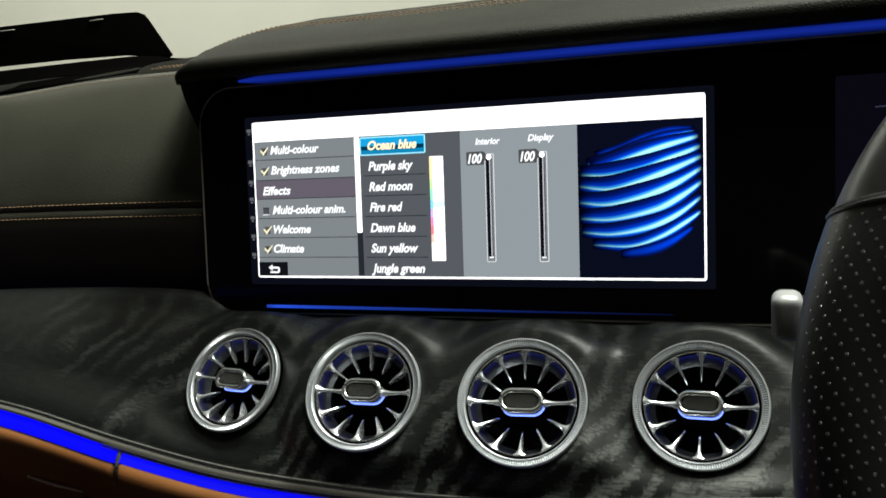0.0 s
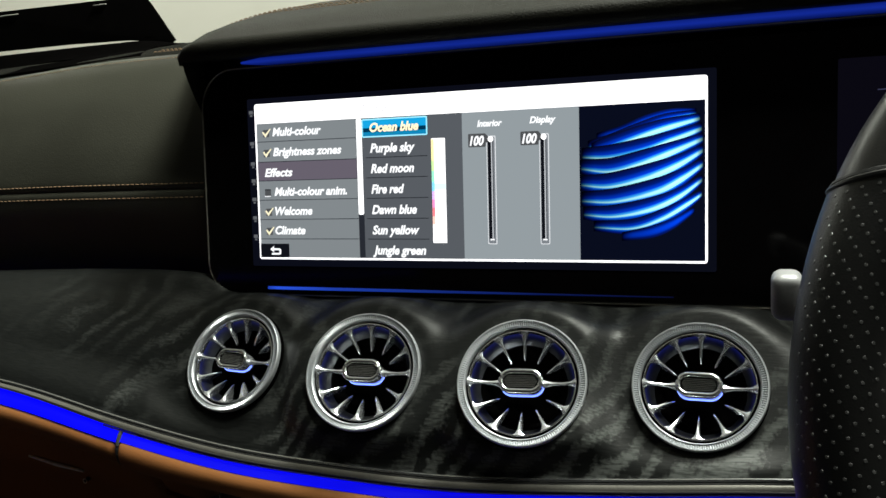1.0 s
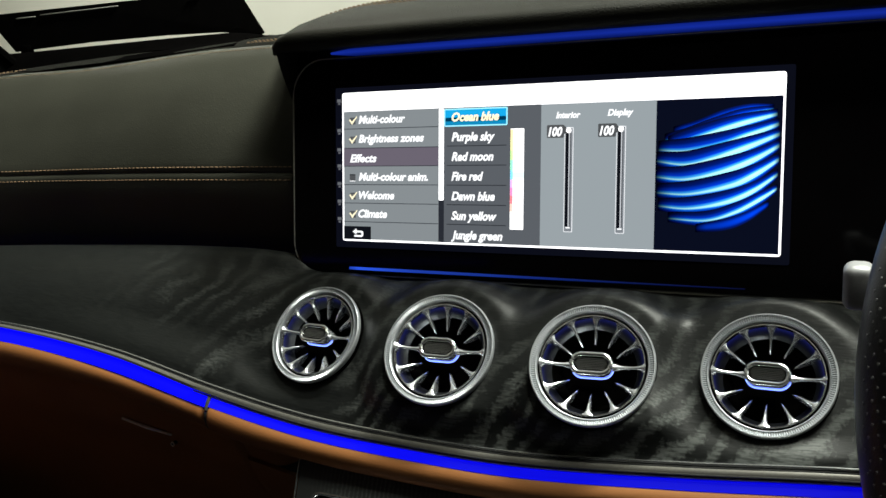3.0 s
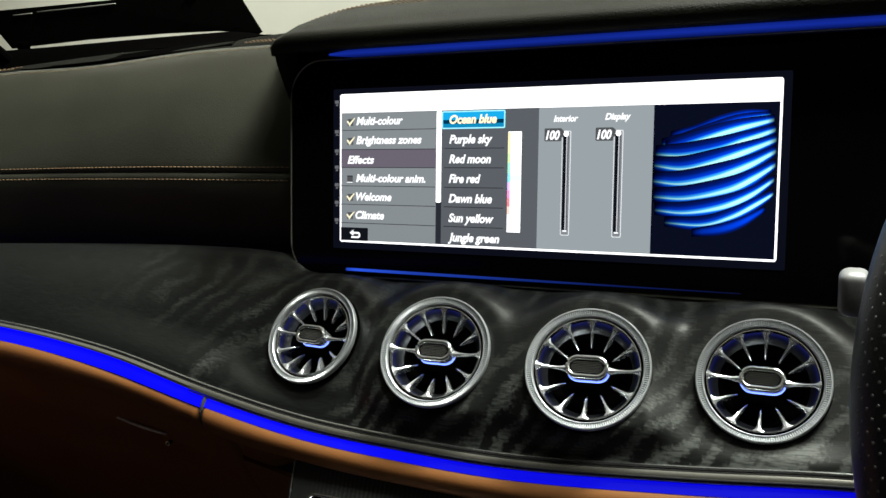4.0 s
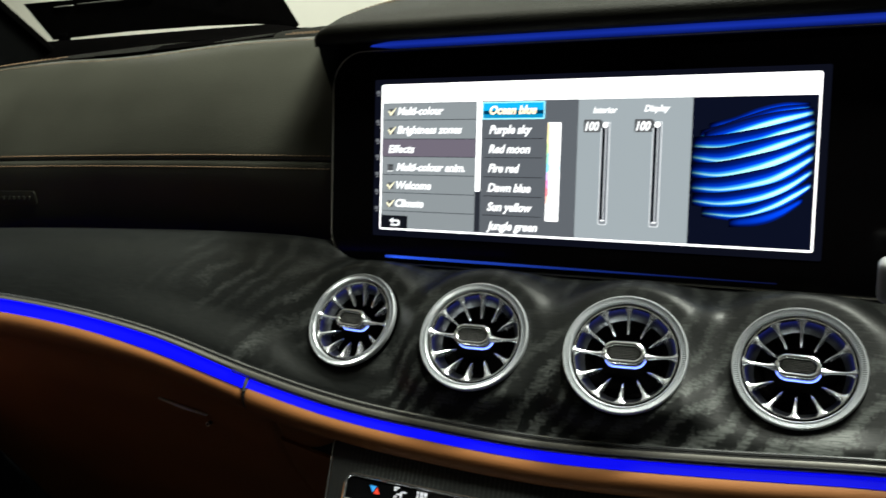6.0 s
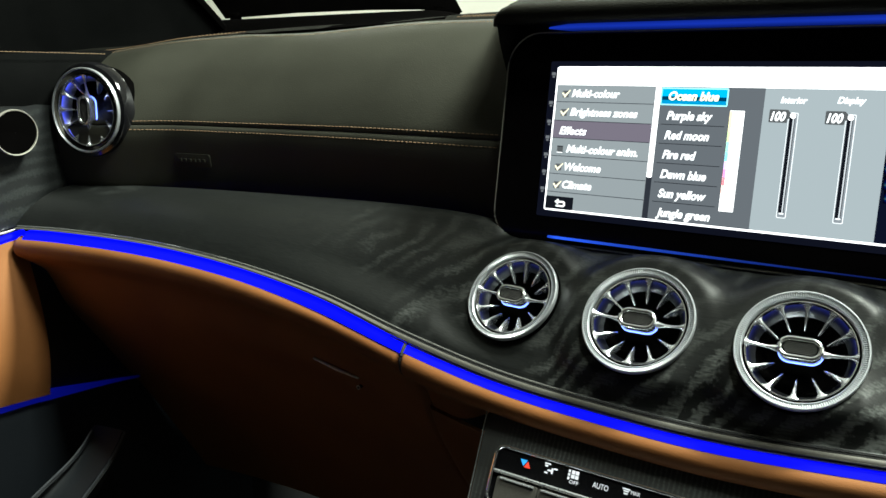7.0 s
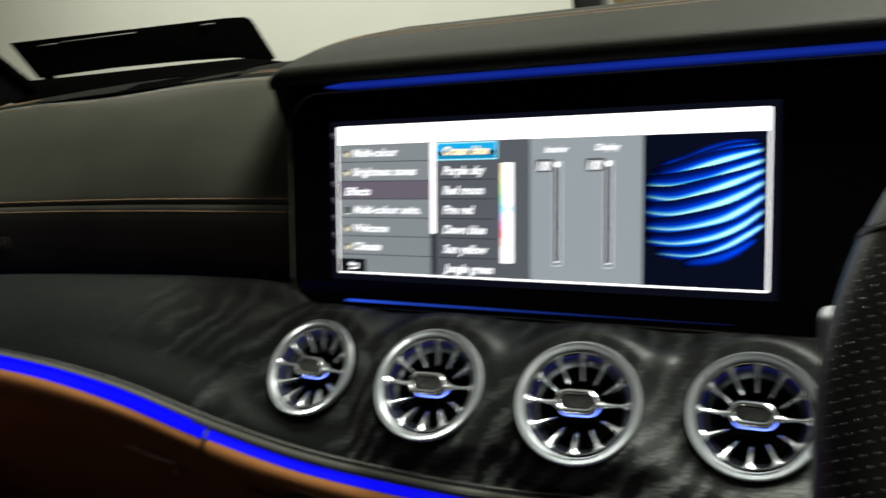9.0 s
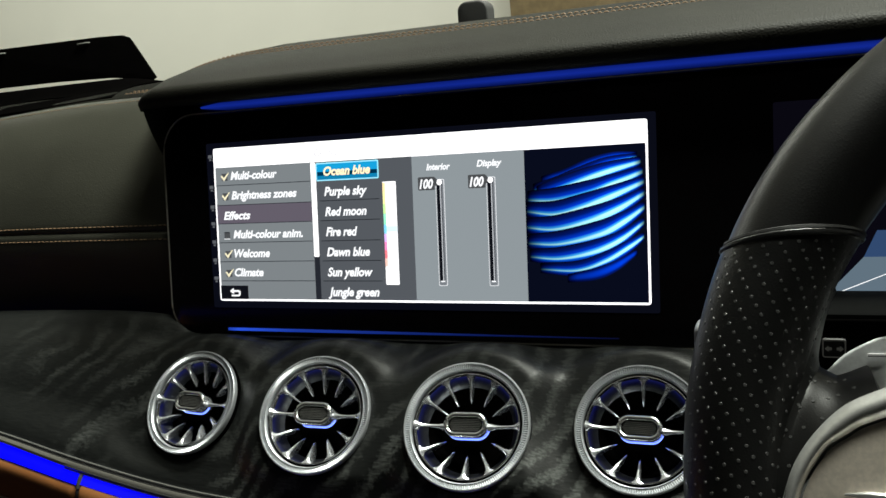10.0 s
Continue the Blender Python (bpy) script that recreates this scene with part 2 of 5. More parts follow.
    nt.links.new(both_low.outputs[0], figure.inputs[0])
    nt.links.new(streak.outputs[0], figure.inputs[1])
    veil = node(nt, "ShaderNodeMath")
    veil.operation = "MULTIPLY_ADD"
    veil.inputs[1].default_value = 0.055
    nt.links.new(streak.outputs[0], veil.inputs[0])
    nt.links.new(figure.outputs[0], veil.inputs[2])
    nt.links.new(ramp(nt, veil.outputs[0], [(0.0, dark), (1.0, light)]), b.inputs["Base Color"])
    rough = node(nt, "ShaderNodeMapRange")
    rough.inputs["To Min"].default_value, rough.inputs["To Max"].default_value = 0.43, 0.33
    nt.links.new(both.outputs[0], rough.inputs["Value"])
    nt.links.new(rough.outputs[0], b.inputs["Roughness"])
    b.inputs["Specular IOR Level"].default_value = 0.34
    bump = node(nt, "ShaderNodeBump", Strength=0.22, Distance=0.0004)
    nt.links.new(pores.outputs["Fac"], bump.inputs["Height"])
    nt.links.new(bump.outputs[0], b.inputs["Normal"])
    return m


def glow(name, colour, strength):
    m = bpy.data.materials.new(name)
    m.use_nodes = True
    nt = m.node_tree
    nt.nodes.clear()
    e = node(nt, "ShaderNodeEmission", Strength=strength)
    e.inputs["Color"].default_value = (*colour, 1)
    nt.links.new(e.outputs[0], nt.nodes.new("ShaderNodeOutputMaterial").inputs[0])
    return m


def light_guide(name, colour, strength, soft="", stops=()):
    """A diffusing strip lit from behind, a little uneven along its length; soft: the axis along which it fades."""
    m, nt, b = material(name)
    co = nt.nodes.new("ShaderNodeTexCoord").outputs["Object"]
    n = node(nt, "ShaderNodeTexNoise", Scale=9.0, Detail=1.0)
    nt.links.new(co, n.inputs["Vector"])
    r = node(nt, "ShaderNodeMapRange")
    r.inputs["To Min"].default_value, r.inputs["To Max"].default_value = strength * 0.75, strength * 1.25
    nt.links.new(n.outputs["Fac"], r.inputs["Value"])
    b.inputs["Base Color"].default_value = (0.004, 0.004, 0.02, 1)
    b.inputs["Roughness"].default_value = 0.5
    b.inputs["Specular IOR Level"].default_value = 0.02
    b.inputs["Emission Color"].default_value = (*colour, 1)
    power = r.outputs[0]
    if soft:
        split = node(nt, "ShaderNodeSeparateXYZ")
        nt.links.new(nt.nodes.new("ShaderNodeTexCoord").outputs["Generated"], split.inputs[0])
        fade = ramp(nt, split.outputs[soft], [(at, (k, k, k)) for at, k in stops])
        times = node(nt, "ShaderNodeMath")
        times.operation = "MULTIPLY"
        nt.links.new(power, times.inputs[0])
        nt.links.new(fade, times.inputs[1])
        power = times.outputs[0]
    nt.links.new(power, b.inputs["Emission Strength"])
    return m


def plaster(name, colour):
    m, nt, b = material(name)
    co = nt.nodes.new("ShaderNodeTexCoord").outputs["Object"]
    n = node(nt, "ShaderNodeTexNoise", Scale=1.3, Detail=5.0)
    nt.links.new(co, n.inputs["Vector"])
    nt.links.new(ramp(nt, n.outputs["Fac"], [(0.3, tuple(c * 0.93 for c in colour)), (0.7, colour)]), b.inputs["Base Color"])
    f = node(nt, "ShaderNodeTexNoise", Scale=180.0, Detail=3.0)
    nt.links.new(co, f.inputs["Vector"])
    bump = node(nt, "ShaderNodeBump", Strength=0.2, Distance=0.002)
    nt.links.new(f.outputs["Fac"], bump.inputs["Height"])
    nt.links.new(bump.outputs[0], b.inputs["Normal"])
    b.inputs["Roughness"].default_value = 0.85
    return m


# One hide in three tones: fascia lightened, top pad darkened for the light there.
BLACK_HIDE = leather("black_leather", (0.0082, 0.0081, 0.0064), (0.0130, 0.0127, 0.0100), (0.55, 0.70), 620.0, 0.6, 0.09)
TOP_HIDE = leather("darkened_black_leather", (0.0050, 0.0050, 0.0042), (0.0080, 0.0080, 0.0066), (0.80, 0.95), 700.0, 0.6, 0.02)
FASCIA_HIDE = leather("lightened_black_leather", (0.0235, 0.0235, 0.0182), (0.034, 0.034, 0.0265), (0.42, 0.54), 520.0, 0.28, 0.24)
WHEEL_HIDE = leather("wheel_leather", (0.004, 0.004, 0.004), (0.008, 0.008, 0.008), (0.30, 0.42), 1100.0, 0.10, 0.5)
BROWN_HIDE = leather("brown_leather", (0.205, 0.080, 0.026), (0.265, 0.107, 0.036), (0.45, 0.6), 900.0, 0.22)
ASH = ash_wood("black_ash", shaded_top=True)
ASH_DOOR = ash_wood("black_ash_door", (9.0, 5.0, 9.0), (0.010, 0.011, 0.0115), (0.026, 0.029, 0.029), 60, 0.013, 26.0)
ASH_FINE = ash_wood("black_ash_console", (30.0, 30.0, 3.0), (0.026, 0.027, 0.026), (0.095, 0.098, 0.094), 0, 0.003, 6.0)
THREAD = plain("tan_thread", (0.20, 0.125, 0.07), 0.7, 0, 2000, 0.3)
SATIN = plain("satin_silver", (0.78, 0.80, 0.84), 0.25, 0.82, 900, 0.05, 0.02)
RING = plain("ring_silver", (0.56, 0.58, 0.61), 0.36, 0.72, 900, 0.06, 0.03)
CHROME = plain("bright_chrome", (0.85, 0.86, 0.88), 0.15, 0.95, 900, 0.03, 0.0)
DARK_METAL = plain("grey_trim_metal", (0.44, 0.42, 0.37), 0.38, 0.5, 900, 0.06, 0.02)
BAND_METAL = plain("dark_band_metal", (0.16, 0.153, 0.138), 0.36, 0.6, 900, 0.08, 0.03)
GREY_METAL = plain("grey_spoke_metal", (0.76, 0.68, 0.59), 0.36, 0.35, 700, 0.08, 0.03)
PIANO = plain("piano_black", (0.006, 0.006, 0.007), 0.09, 0, 60, 0.1, 0.0)
GLASS_BLACK = plain("black_screen_glass", (0.004, 0.0035, 0.004), 0.10, 0, 60, 0.1, 0.0, 0.1)
DARK_BOARD = plain("dark_board", (0.0014, 0.0013, 0.0013), 0.6, 0, 60, 0.1, 0.0, 0.0)
MATT = plain("matt_black_plastic", (0.012, 0.012, 0.012), 0.6, 0, 1200, 0.2, 0.15)
GREY_PLASTIC = plain("grey_plastic", (0.34, 0.34, 0.35), 0.42, 0.2, 900, 0.06, 0.05)
CAP = plain("grey_end_cap", (0.22, 0.22, 0.225), 0.4, 0.2, 900, 0.06, 0.05)
PADDLE = plain("grey_paddle_metal", (0.60, 0.62, 0.63), 0.36, 0.4, 700, 0.06, 0.02)
POCKET = plain("slate_plastic", (0.016, 0.020, 0.026), 0.5, 0, 900, 0.1, 0.15)
DIMPLE = plain("dark_dimple", (0.13, 0.13, 0.125), 0.35)
RUBBER = plain("rubber", (0.02, 0.02, 0.02), 0.7, 0, 800, 0.2, 0.1)
PILLAR = leather("pillar_cloth", (0.0018, 0.002, 0.002), (0.0038, 0.004, 0.004), (0.7, 0.85), 1600.0, 0.3, 0.02)
DUST = plain("pale_scuff", (0.5, 0.48, 0.44), 0.6)
WALL = plaster("cream_wall", (0.78, 0.765, 0.70))
CONCRETE = plaster("grey_floor", (0.30, 0.29, 0.27))
CARPET = plain("black_carpet", (0.012, 0.012, 0.013), 0.95, 0, 2500, 0.4, 0.6)
BLUE_STRIP = light_guide("blue_light_guide", (0.0015, 0.0015, 1.0), 1.15)
BLUE_STRIP_FADING = light_guide("blue_fading_light_guide", (0.0015, 0.0015, 1.0), 1.15, "X", ((0.0, 0.95), (0.12, 0.75), (0.28, 0.52), (0.5, 0.38), (1.0, 0.33)))
BLUE_HOOD = light_guide("blue_hood_light", (0.02, 0.075, 1.0), 0.27, "Z", ((0.0, 0.03), (0.25, 0.5), (0.5, 1.0), (0.72, 0.75), (1.0, 0.15)))
BLUE_LOW = light_guide("blue_lower_light", (0.03, 0.12, 1.0), 0.7, "X", ((0.0, 0.5), (0.03, 1.0), (0.2, 0.5), (0.5, 0.2), (0.75, 0.07), (1.0, 0.02)))
def glow_bowl(name, strength, grey=0.045):
    """Grey bowl wall that emits a blue glow itself, painted to fade with depth; no guide is built."""
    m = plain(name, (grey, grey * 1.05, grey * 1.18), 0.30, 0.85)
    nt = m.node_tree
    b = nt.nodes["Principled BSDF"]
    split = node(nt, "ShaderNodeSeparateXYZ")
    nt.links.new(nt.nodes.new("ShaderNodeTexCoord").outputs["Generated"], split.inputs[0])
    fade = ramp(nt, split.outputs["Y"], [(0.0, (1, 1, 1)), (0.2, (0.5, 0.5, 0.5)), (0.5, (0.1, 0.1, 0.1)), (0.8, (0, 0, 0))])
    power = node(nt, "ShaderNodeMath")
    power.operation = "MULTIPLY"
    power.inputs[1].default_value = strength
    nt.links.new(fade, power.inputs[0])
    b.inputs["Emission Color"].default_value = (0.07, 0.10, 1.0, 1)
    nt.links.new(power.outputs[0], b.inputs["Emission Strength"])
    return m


# The end bowl is paler and glows more, to look more strongly lit.
BOWL = glow_bowl("painted_glow_bowl", 0.15)
BOWL_END = glow_bowl("painted_glow_end_bowl", 1.4, 0.4)
BLUE_VENT = glow("blue_vent_light", (0.14, 0.22, 1.0), 3.0)

# ---- room and cabin shell ----
def wall(name, bm, mat, label, category="wall"):
    return tagged(part(name, bm, mat), label, category, "", "structure")


wall("ground", block(-6.5, 3.5, -3.5, 3.8, -0.45, -0.30, 0), CONCRETE, "plain grey concrete garage floor", "floor")
wall("ceiling", block(-6.6, 3.6, -3.6, 3.9, 2.35, 2.45, 0), WALL, "plain cream garage ceiling", "ceiling")
wall("wall_north", block(-6.6, 3.6, 3.8, 3.9, -0.3, 2.35, 0), WALL, "cream painted wall behind the windscreen")
wall("wall_south", block(-6.6, 3.6, -3.6, -3.5, -0.3, 2.35, 0), WALL, "plain cream wall")
wall("wall_west", block(-6.6, -6.5, -3.5, 3.8, -0.3, 2.35, 0), WALL, "plain cream wall")
wall("wall_east", block(3.5, 3.6, -3.5, 3.8, -0.3, 2.35, 0), WALL, "plain cream wall")
wall("floor", block(-0.95, 0.62, -1.2, 1.1, -0.3, 0.0, 0.01), CARPET, "black carpeted car floor", "floor")
wall("bulkhead", block(-0.95, 0.62, 0.95, 1.1, 0.0, 0.86, 0.02), MATT, "black car bulkhead below the windscreen", "panel")
# Unseen panels, added to keep low room light out of the cabin.
wall("rear_panel", block(-0.95, 0.62, -1.2, -1.0, 0.0, 1.21, 0.03), MATT, "unseen black rear panel closing the cabin to light", "panel")
wall("side_panel", block(0.56, 0.66, -1.2, 1.1, 0.0, 0.98, 0.02), MATT, "unseen black side panel closing the cabin to light", "panel")

# Unseen too: shuts the gap behind the door against the bright room.
wall("rear_side_panel", block(-0.96, -0.88, -1.2, -0.56, 0.0, 0.86, 0.02), MATT, "unseen black rear side panel closing the cabin to light", "panel")
wall("footwell_side", block(-0.97, -0.915, 0.44, 1.0, 0.0, 0.70, 0.01), CARPET, "black carpeted footwell side", "panel")
# Unseen side panels and roof, added to block light on the glovebox.
wall("side_blocker", block(-1.10, -1.07, -1.2, 0.45, 0.80, 1.26, 0.005), DARK_BOARD, "unseen dark panel shutting out light from the side", "window")
wall("side_blocker", block(0.60, 0.63, -1.2, 0.45, 0.97, 1.26, 0.005), DARK_BOARD, "unseen dark panel shutting out light from the side", "window")
wall("roof", block(-1.0, 0.66, -1.2, 0.12, 1.22, 1.26, 0.015), CARPET, "unseen black roof, added to block light from above and behind", "roof")

# ---- lines of the dashboard ----
trim_y = spline([-0.90, -0.70, -0.50, -0.20, 0.0, 0.5], [0.440, 0.458, 0.466, 0.468, 0.470, 0.474])
trim_z = spline([-0.88, -0.80, -0.68, -0.58, -0.49, -0.406, -0.335, -0.27, -0.19, -0.10, -0.02, 0.15, 0.5],
                [0.680, 0.684, 0.685, 0.680, 0.669, 0.651, 0.6395, 0.6355, 0.635, 0.6425, 0.651, 0.662, 0.670])
up_y = spline([-0.90, -0.80, -0.60, -0.45, -0.36, 0.5], [0.508, 0.525, 0.545, 0.548, 0.550, 0.552])
up_z = spline([-0.90, -0.75, -0.60, -0.45, -0.385, -0.36, 0.5], [0.713, 0.719, 0.723, 0.726, 0.722, 0.712, 0.712])
VENTS = [(-0.3414, 0.495, 0.6836), (-0.2480, 0.487, 0.6846), (-0.1535, 0.485, 0.6849), (-0.0638, 0.496, 0.6844)]
LEAN = radians(38)


def bez(p0, p1, p2, p3, t):
    s = 1 - t
    return tuple(s ** 3 * a + 3 * s * s * t * b + 3 * s * t * t * c + t ** 3 * d for a, b, c, d in zip(p0, p1, p2, p3))


def wood_point(x, t):
    y0, z0, y1, z1 = trim_y(x), trim_z(x), up_y(x), up_z(x)
    dy, dz = y1 - y0, z1 - z0
    y, z = bez((y0, z0), (y0 + dy * 0.20, z0 + dz * 0.52), (y0 + dy * 0.52, z1), (y1, z1), t)
    hold = smooth(0.0, 0.16, t) * smooth(1.0, 0.86, t)
    back = (0.011 * smooth(-0.60, -0.385, x) * smooth(-0.27, -0.33, x) + 0.006 * smooth(-0.12, -0.06, x)) * smooth(0.0, 0.3, t) * smooth(1.0, 0.75, t)
    y, z = y + back * math.cos(LEAN), z - back * math.sin(LEAN)
    for cx, cy, cz in VENTS:
        up = (y - cy) * math.sin(LEAN) + (z - cz) * math.cos(LEAN)
        out = (z - cz) * math.sin(LEAN) - (y - cy) * math.cos(LEAN)
        w = smooth(0.0640, 0.0400, math.hypot(x - cx, up)) * hold
        move = (-0.0044 - out) * w
        y, z = y - move * math.cos(LEAN), z + move * math.sin(LEAN)
    return (x, y, z)


dash = thing("dashboard", (-0.2, 0.55, 0.60), "black leather dashboard with black ash trim and tan stitching", "dashboard")
cols = steps(-0.872, -0.42, 46) + steps(-0.415, 0.0, 250) + steps(0.01, 0.45, 16)
wood = grid([[wood_point(x, t) for t in steps(0, 1, 90)] for x in cols])
openings = []
for f in wood.faces:
    m = f.calc_center_median()
    if any(math.hypot(m.x - cx, (m.y - cy) * math.sin(LEAN) + (m.z - cz) * math.cos(LEAN)) < 0.0325 for cx, cy, cz in VENTS):
        openings.append(f)
bmesh.ops.delete(wood, geom=openings, context="FACES")
bmesh.ops.recalc_face_normals(wood, faces=wood.faces)
wood.normal_update()
bmesh.ops.solidify(wood, geom=list(wood.faces), thickness=0.003)
bmesh.ops.recalc_face_normals(wood, faces=wood.faces)
part("wood_trim", wood, ASH, dash, "black open-pored ash trim with grey flame grain")


# upper and lower leather fascia, then the top pad to the windscreen
def side(x):
    return -0.042 * smooth(-0.62, -0.92, x) - 0.020 * smooth(-0.745, -0.835, x)


def sink(x):
    return -0.008 * smooth(-0.50, -0.70, x) - 0.020 * smooth(-0.72, -0.96, x)


FASCIA_LOW = [(0.575, 0.700), (0.569, 0.709), (0.5640, 0.717), (0.5600, 0.742), (0.5572, 0.766), (0.5588, 0.7785), (0.5635, 0.7800)]
FASCIA_UP = [(0.5635, 0.7800), (0.5608, 0.7815), (0.5635, 0.790), (0.577, 0.815), (0.597, 0.842), (0.622, 0.864), (0.638, 0.8735), (0.643, 0.8745)]
TOP = [(0.642, 0.8715), (0.648, 0.8745), (0.664, 0.879), (0.72, 0.886), (0.80, 0.893), (0.90, 0.896)]


def profile_sheet(prof, xs, n, thick=0.004, fold=0.0):
    fine = through_points(prof, n)
    rows = []
    for x in xs:
        rows.append([(x, y + side(x) * (1 if y < 0.7 else max(0, (0.9 - y) / 0.2)), z + sink(x) * smooth(0.74, 0.87, z)) for y, z in fine])
    return sheet(rows, thick)


fx = steps(-0.93, -0.36, 60)
part("lower_fascia", profile_sheet(FASCIA_LOW, fx, 20), FASCIA_HIDE, dash, "black grained leather fascia")
part("upper_fascia", profile_sheet(FASCIA_UP, fx, 28), FASCIA_HIDE, dash, "black grained leather fascia")
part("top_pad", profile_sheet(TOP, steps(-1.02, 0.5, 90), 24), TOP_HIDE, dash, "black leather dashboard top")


def fascia_line(y, z, a, b, n=160):
    return [(x, y + side(x), z + sink(x) * smooth(0.74, 0.87, z)) for x in steps(a, b, n)]


for y, z in ((0.5611, 0.7845), (0.5578, 0.7752)):
    tagged(part("seam_stitching", stitches(fascia_line(y, z, -0.80, -0.392), (0, -1, 0.25)), THREAD, dash, "tan double seam stitching"), kind="stuff")
tagged(part("edge_stitching", stitches(fascia_line(0.6345, 0.8722, -0.92, -0.42), (0, -0.6, 0.8), 0.0036, 0.002, 0.0003), THREAD, dash, "fine tan edge stitching"), kind="stuff")
for y, z, a, b in ((0.661, 0.8788, -0.95, -0.76), (0.671, 0.8802, -0.95, -0.76), (0.661, 0.8788, -0.50, -0.44), (0.671, 0.8802, -0.50, -0.44)):
    tagged(part("top_stitching", stitches(fascia_line(y, z, a, b), (0, -0.2, 1)), THREAD, dash, "tan double stitching on the top pad"), kind="stuff")

# Black sheet laid on the pad to stand for the panel's shadow.
cover = [(-0.93, 0.838), (-0.625, 0.838), (-0.565, 0.745), (-0.508, 0.654), (-0.60, 0.652), (-0.735, 0.648), (-0.79, 0.68), (-0.86, 0.75)]
top_z = spline([p[0] for p in TOP], [p[1] for p in TOP])
part("shade_sheet", prism(cover, -0.0018, lambda u, v, d: (u, v + side(u) * max(0, min(1, (0.9 - v) / 0.2)), top_z(v) + 0.0016 + sink(u) + d), 0.0003), DARK_BOARD, dash, "flat black sheet standing for the shadow along the windscreen base")


def ridge(x):
    return 0.8990 + 0.0012 * smooth(-0.98, -0.70, x) - 0.010 * smooth(-0.66, -0.57, x)


rows = []
for x in steps(-1.02, -0.57, 40):
    foot = top_z(0.80) + 0.0008 + sink(x)
    rows.append([(x, 0.790 + 0.047 * t, foot + (ridge(x) - foot) * smooth(0.0, 0.9, t)) for t in steps(0, 1, 10)])
part("screen_base", sheet(rows, 0.003), DARK_BOARD, dash, "black rising edge of the windscreen base")

# hood over the displays
HOOD = [(0.585, 0.8642), (0.558, 0.8650), (0.5505, 0.8662), (0.5480, 0.8695), (0.5480, 0.8735), (0.5502, 0.8768), (0.557, 0.8799), (0.580, 0.8874), (0.62, 0.8965), (0.665, 0.9035), (0.70, 0.9052), (0.76, 0.9040), (0.84, 0.899)]
hood_fine = through_points(HOOD, 54)


def hood_point(x, y, z):
    """The hood's section point (y, z), drawn in towards the rounded end at its far left."""
    d = x - (-0.398 - 0.060 * smooth(0.55, 0.70, y) - 0.01 * smooth(0.70, 0.84, y))
    base = 0.8628 + 0.0202 * smooth(0.56, 0.66, y) + 0.008 * smooth(0.66, 0.84, y)
    reach = 0.022 + 0.085 * smooth(0.55, 0.68, y)
    p = 2.0 - 0.55 * smooth(0.56, 0.64, y)
    f = max(0, 1 - (1 - min(1, max(0, d / reach))) ** p) ** (1 / p)
    pull = (1 - f) * 0.010 * smooth(0.60, 0.55, y)
    return (x, y + pull, base + (z - base) * (0.12 + 0.88 * f))


rows = []
for e in [0, 0.004, 0.01, 0.02, 0.035, 0.055, 0.08, 0.11, 0.15, 0.2] + steps(0.24, 1.0, 40):
    row = []
    for y, z in hood_fine:
        x0 = -0.398 - 0.060 * smooth(0.55, 0.70, y) - 0.01 * smooth(0.70, 0.84, y)
        row.append(hood_point(x0 + e * (0.50 - x0), y, z))
    rows.append(row)
part("display_hood", sheet(rows, 0.004), BLACK_HIDE, dash, "black leather hood over the displays")
for y, z in ((0.618, 0.8963), (0.630, 0.8988)):
    tagged(part("hood_stitching", stitches([hood_point(x, y, z) for x in steps(-0.415, 0.45, 260)], (0, 0, 1)), THREAD, dash, "tan double stitching along the hood"), kind="stuff")
flank = []
for z in steps(0.712, 0.8665, 26):
    k = smooth(0.79, 0.866, z)
    bow = 0.012 * math.sin(math.pi * (z - 0.712) / 0.155)
    flank.append([(-0.383 - 0.001 * k, 0.548 + 0.12 * (z - 0.712) + 0.004, z), (-0.390 - 0.002 * k + bow * 0.2, 0.553 + 0.02 * (1 - k) + bow * 0.3, z),
                  (-0.398 + bow * 0.5, 0.566 + 0.03 * (z - 0.712) + 0.02 * (1 - k) * 0.3, z), (-0.408 + bow * 0.3, 0.59 + 0.4 * max(0, z - 0.79), z)])
part("display_flank", sheet(flank, 0.003), BLACK_HIDE, dash, "black leather side of the display housing")
part("hood_liner", block(-0.372, 0.5, 0.575, 0.60, 0.845, 0.8665, 0.002), MATT, dash, "matt black lining under the hood")
part("hood_light", tube([(x, 0.5705 + 0.003 * smooth(-0.33, -0.362, x), 0.8622) for x in steps(-0.360, 0.45, 60)], [0.0007 + 0.0031 * smooth(-0.362, -0.330, x) for x in steps(-0.360, 0.45, 60)], 10), BLUE_HOOD, dash, "glowing blue light strip under the hood")


# chrome line, light strip and padded roll below the wood
def line(dy, dz, a, b, n=120):
    return [(x, trim_y(x) + dy, trim_z(x) + dz) for x in steps(a, b, n)]


part("chrome_line", tube(line(-0.0008, -0.0004, -0.868, 0.45, 160), 0.0009, 8), CHROME, dash, "thin chrome line under the wood")
band_depth = spline([-0.9, -0.62, -0.50, -0.38, 0.5], [0.34, 0.36, 0.55, 1.0, 1.0])
band = [(0.001, -0.0014), (-0.0028, -0.0021), (-0.0044, -0.0036), (-0.0048, -0.0058), (0.002, -0.0072)]
part("trim_band", sheet([[(x, trim_y(x) + a, trim_z(x) - 0.0010 + (b + 0.0010) * band_depth(x)) for a, b in band] for x in steps(-0.868, 0.45, 140)], 0.0012), BAND_METAL, dash, "grey metal band under the wood")
part("trim_groove", tube(line(-0.0018, -0.0021, -0.868, 0.45, 160), 0.00075, 6), MATT, dash, "dark groove under the chrome line")
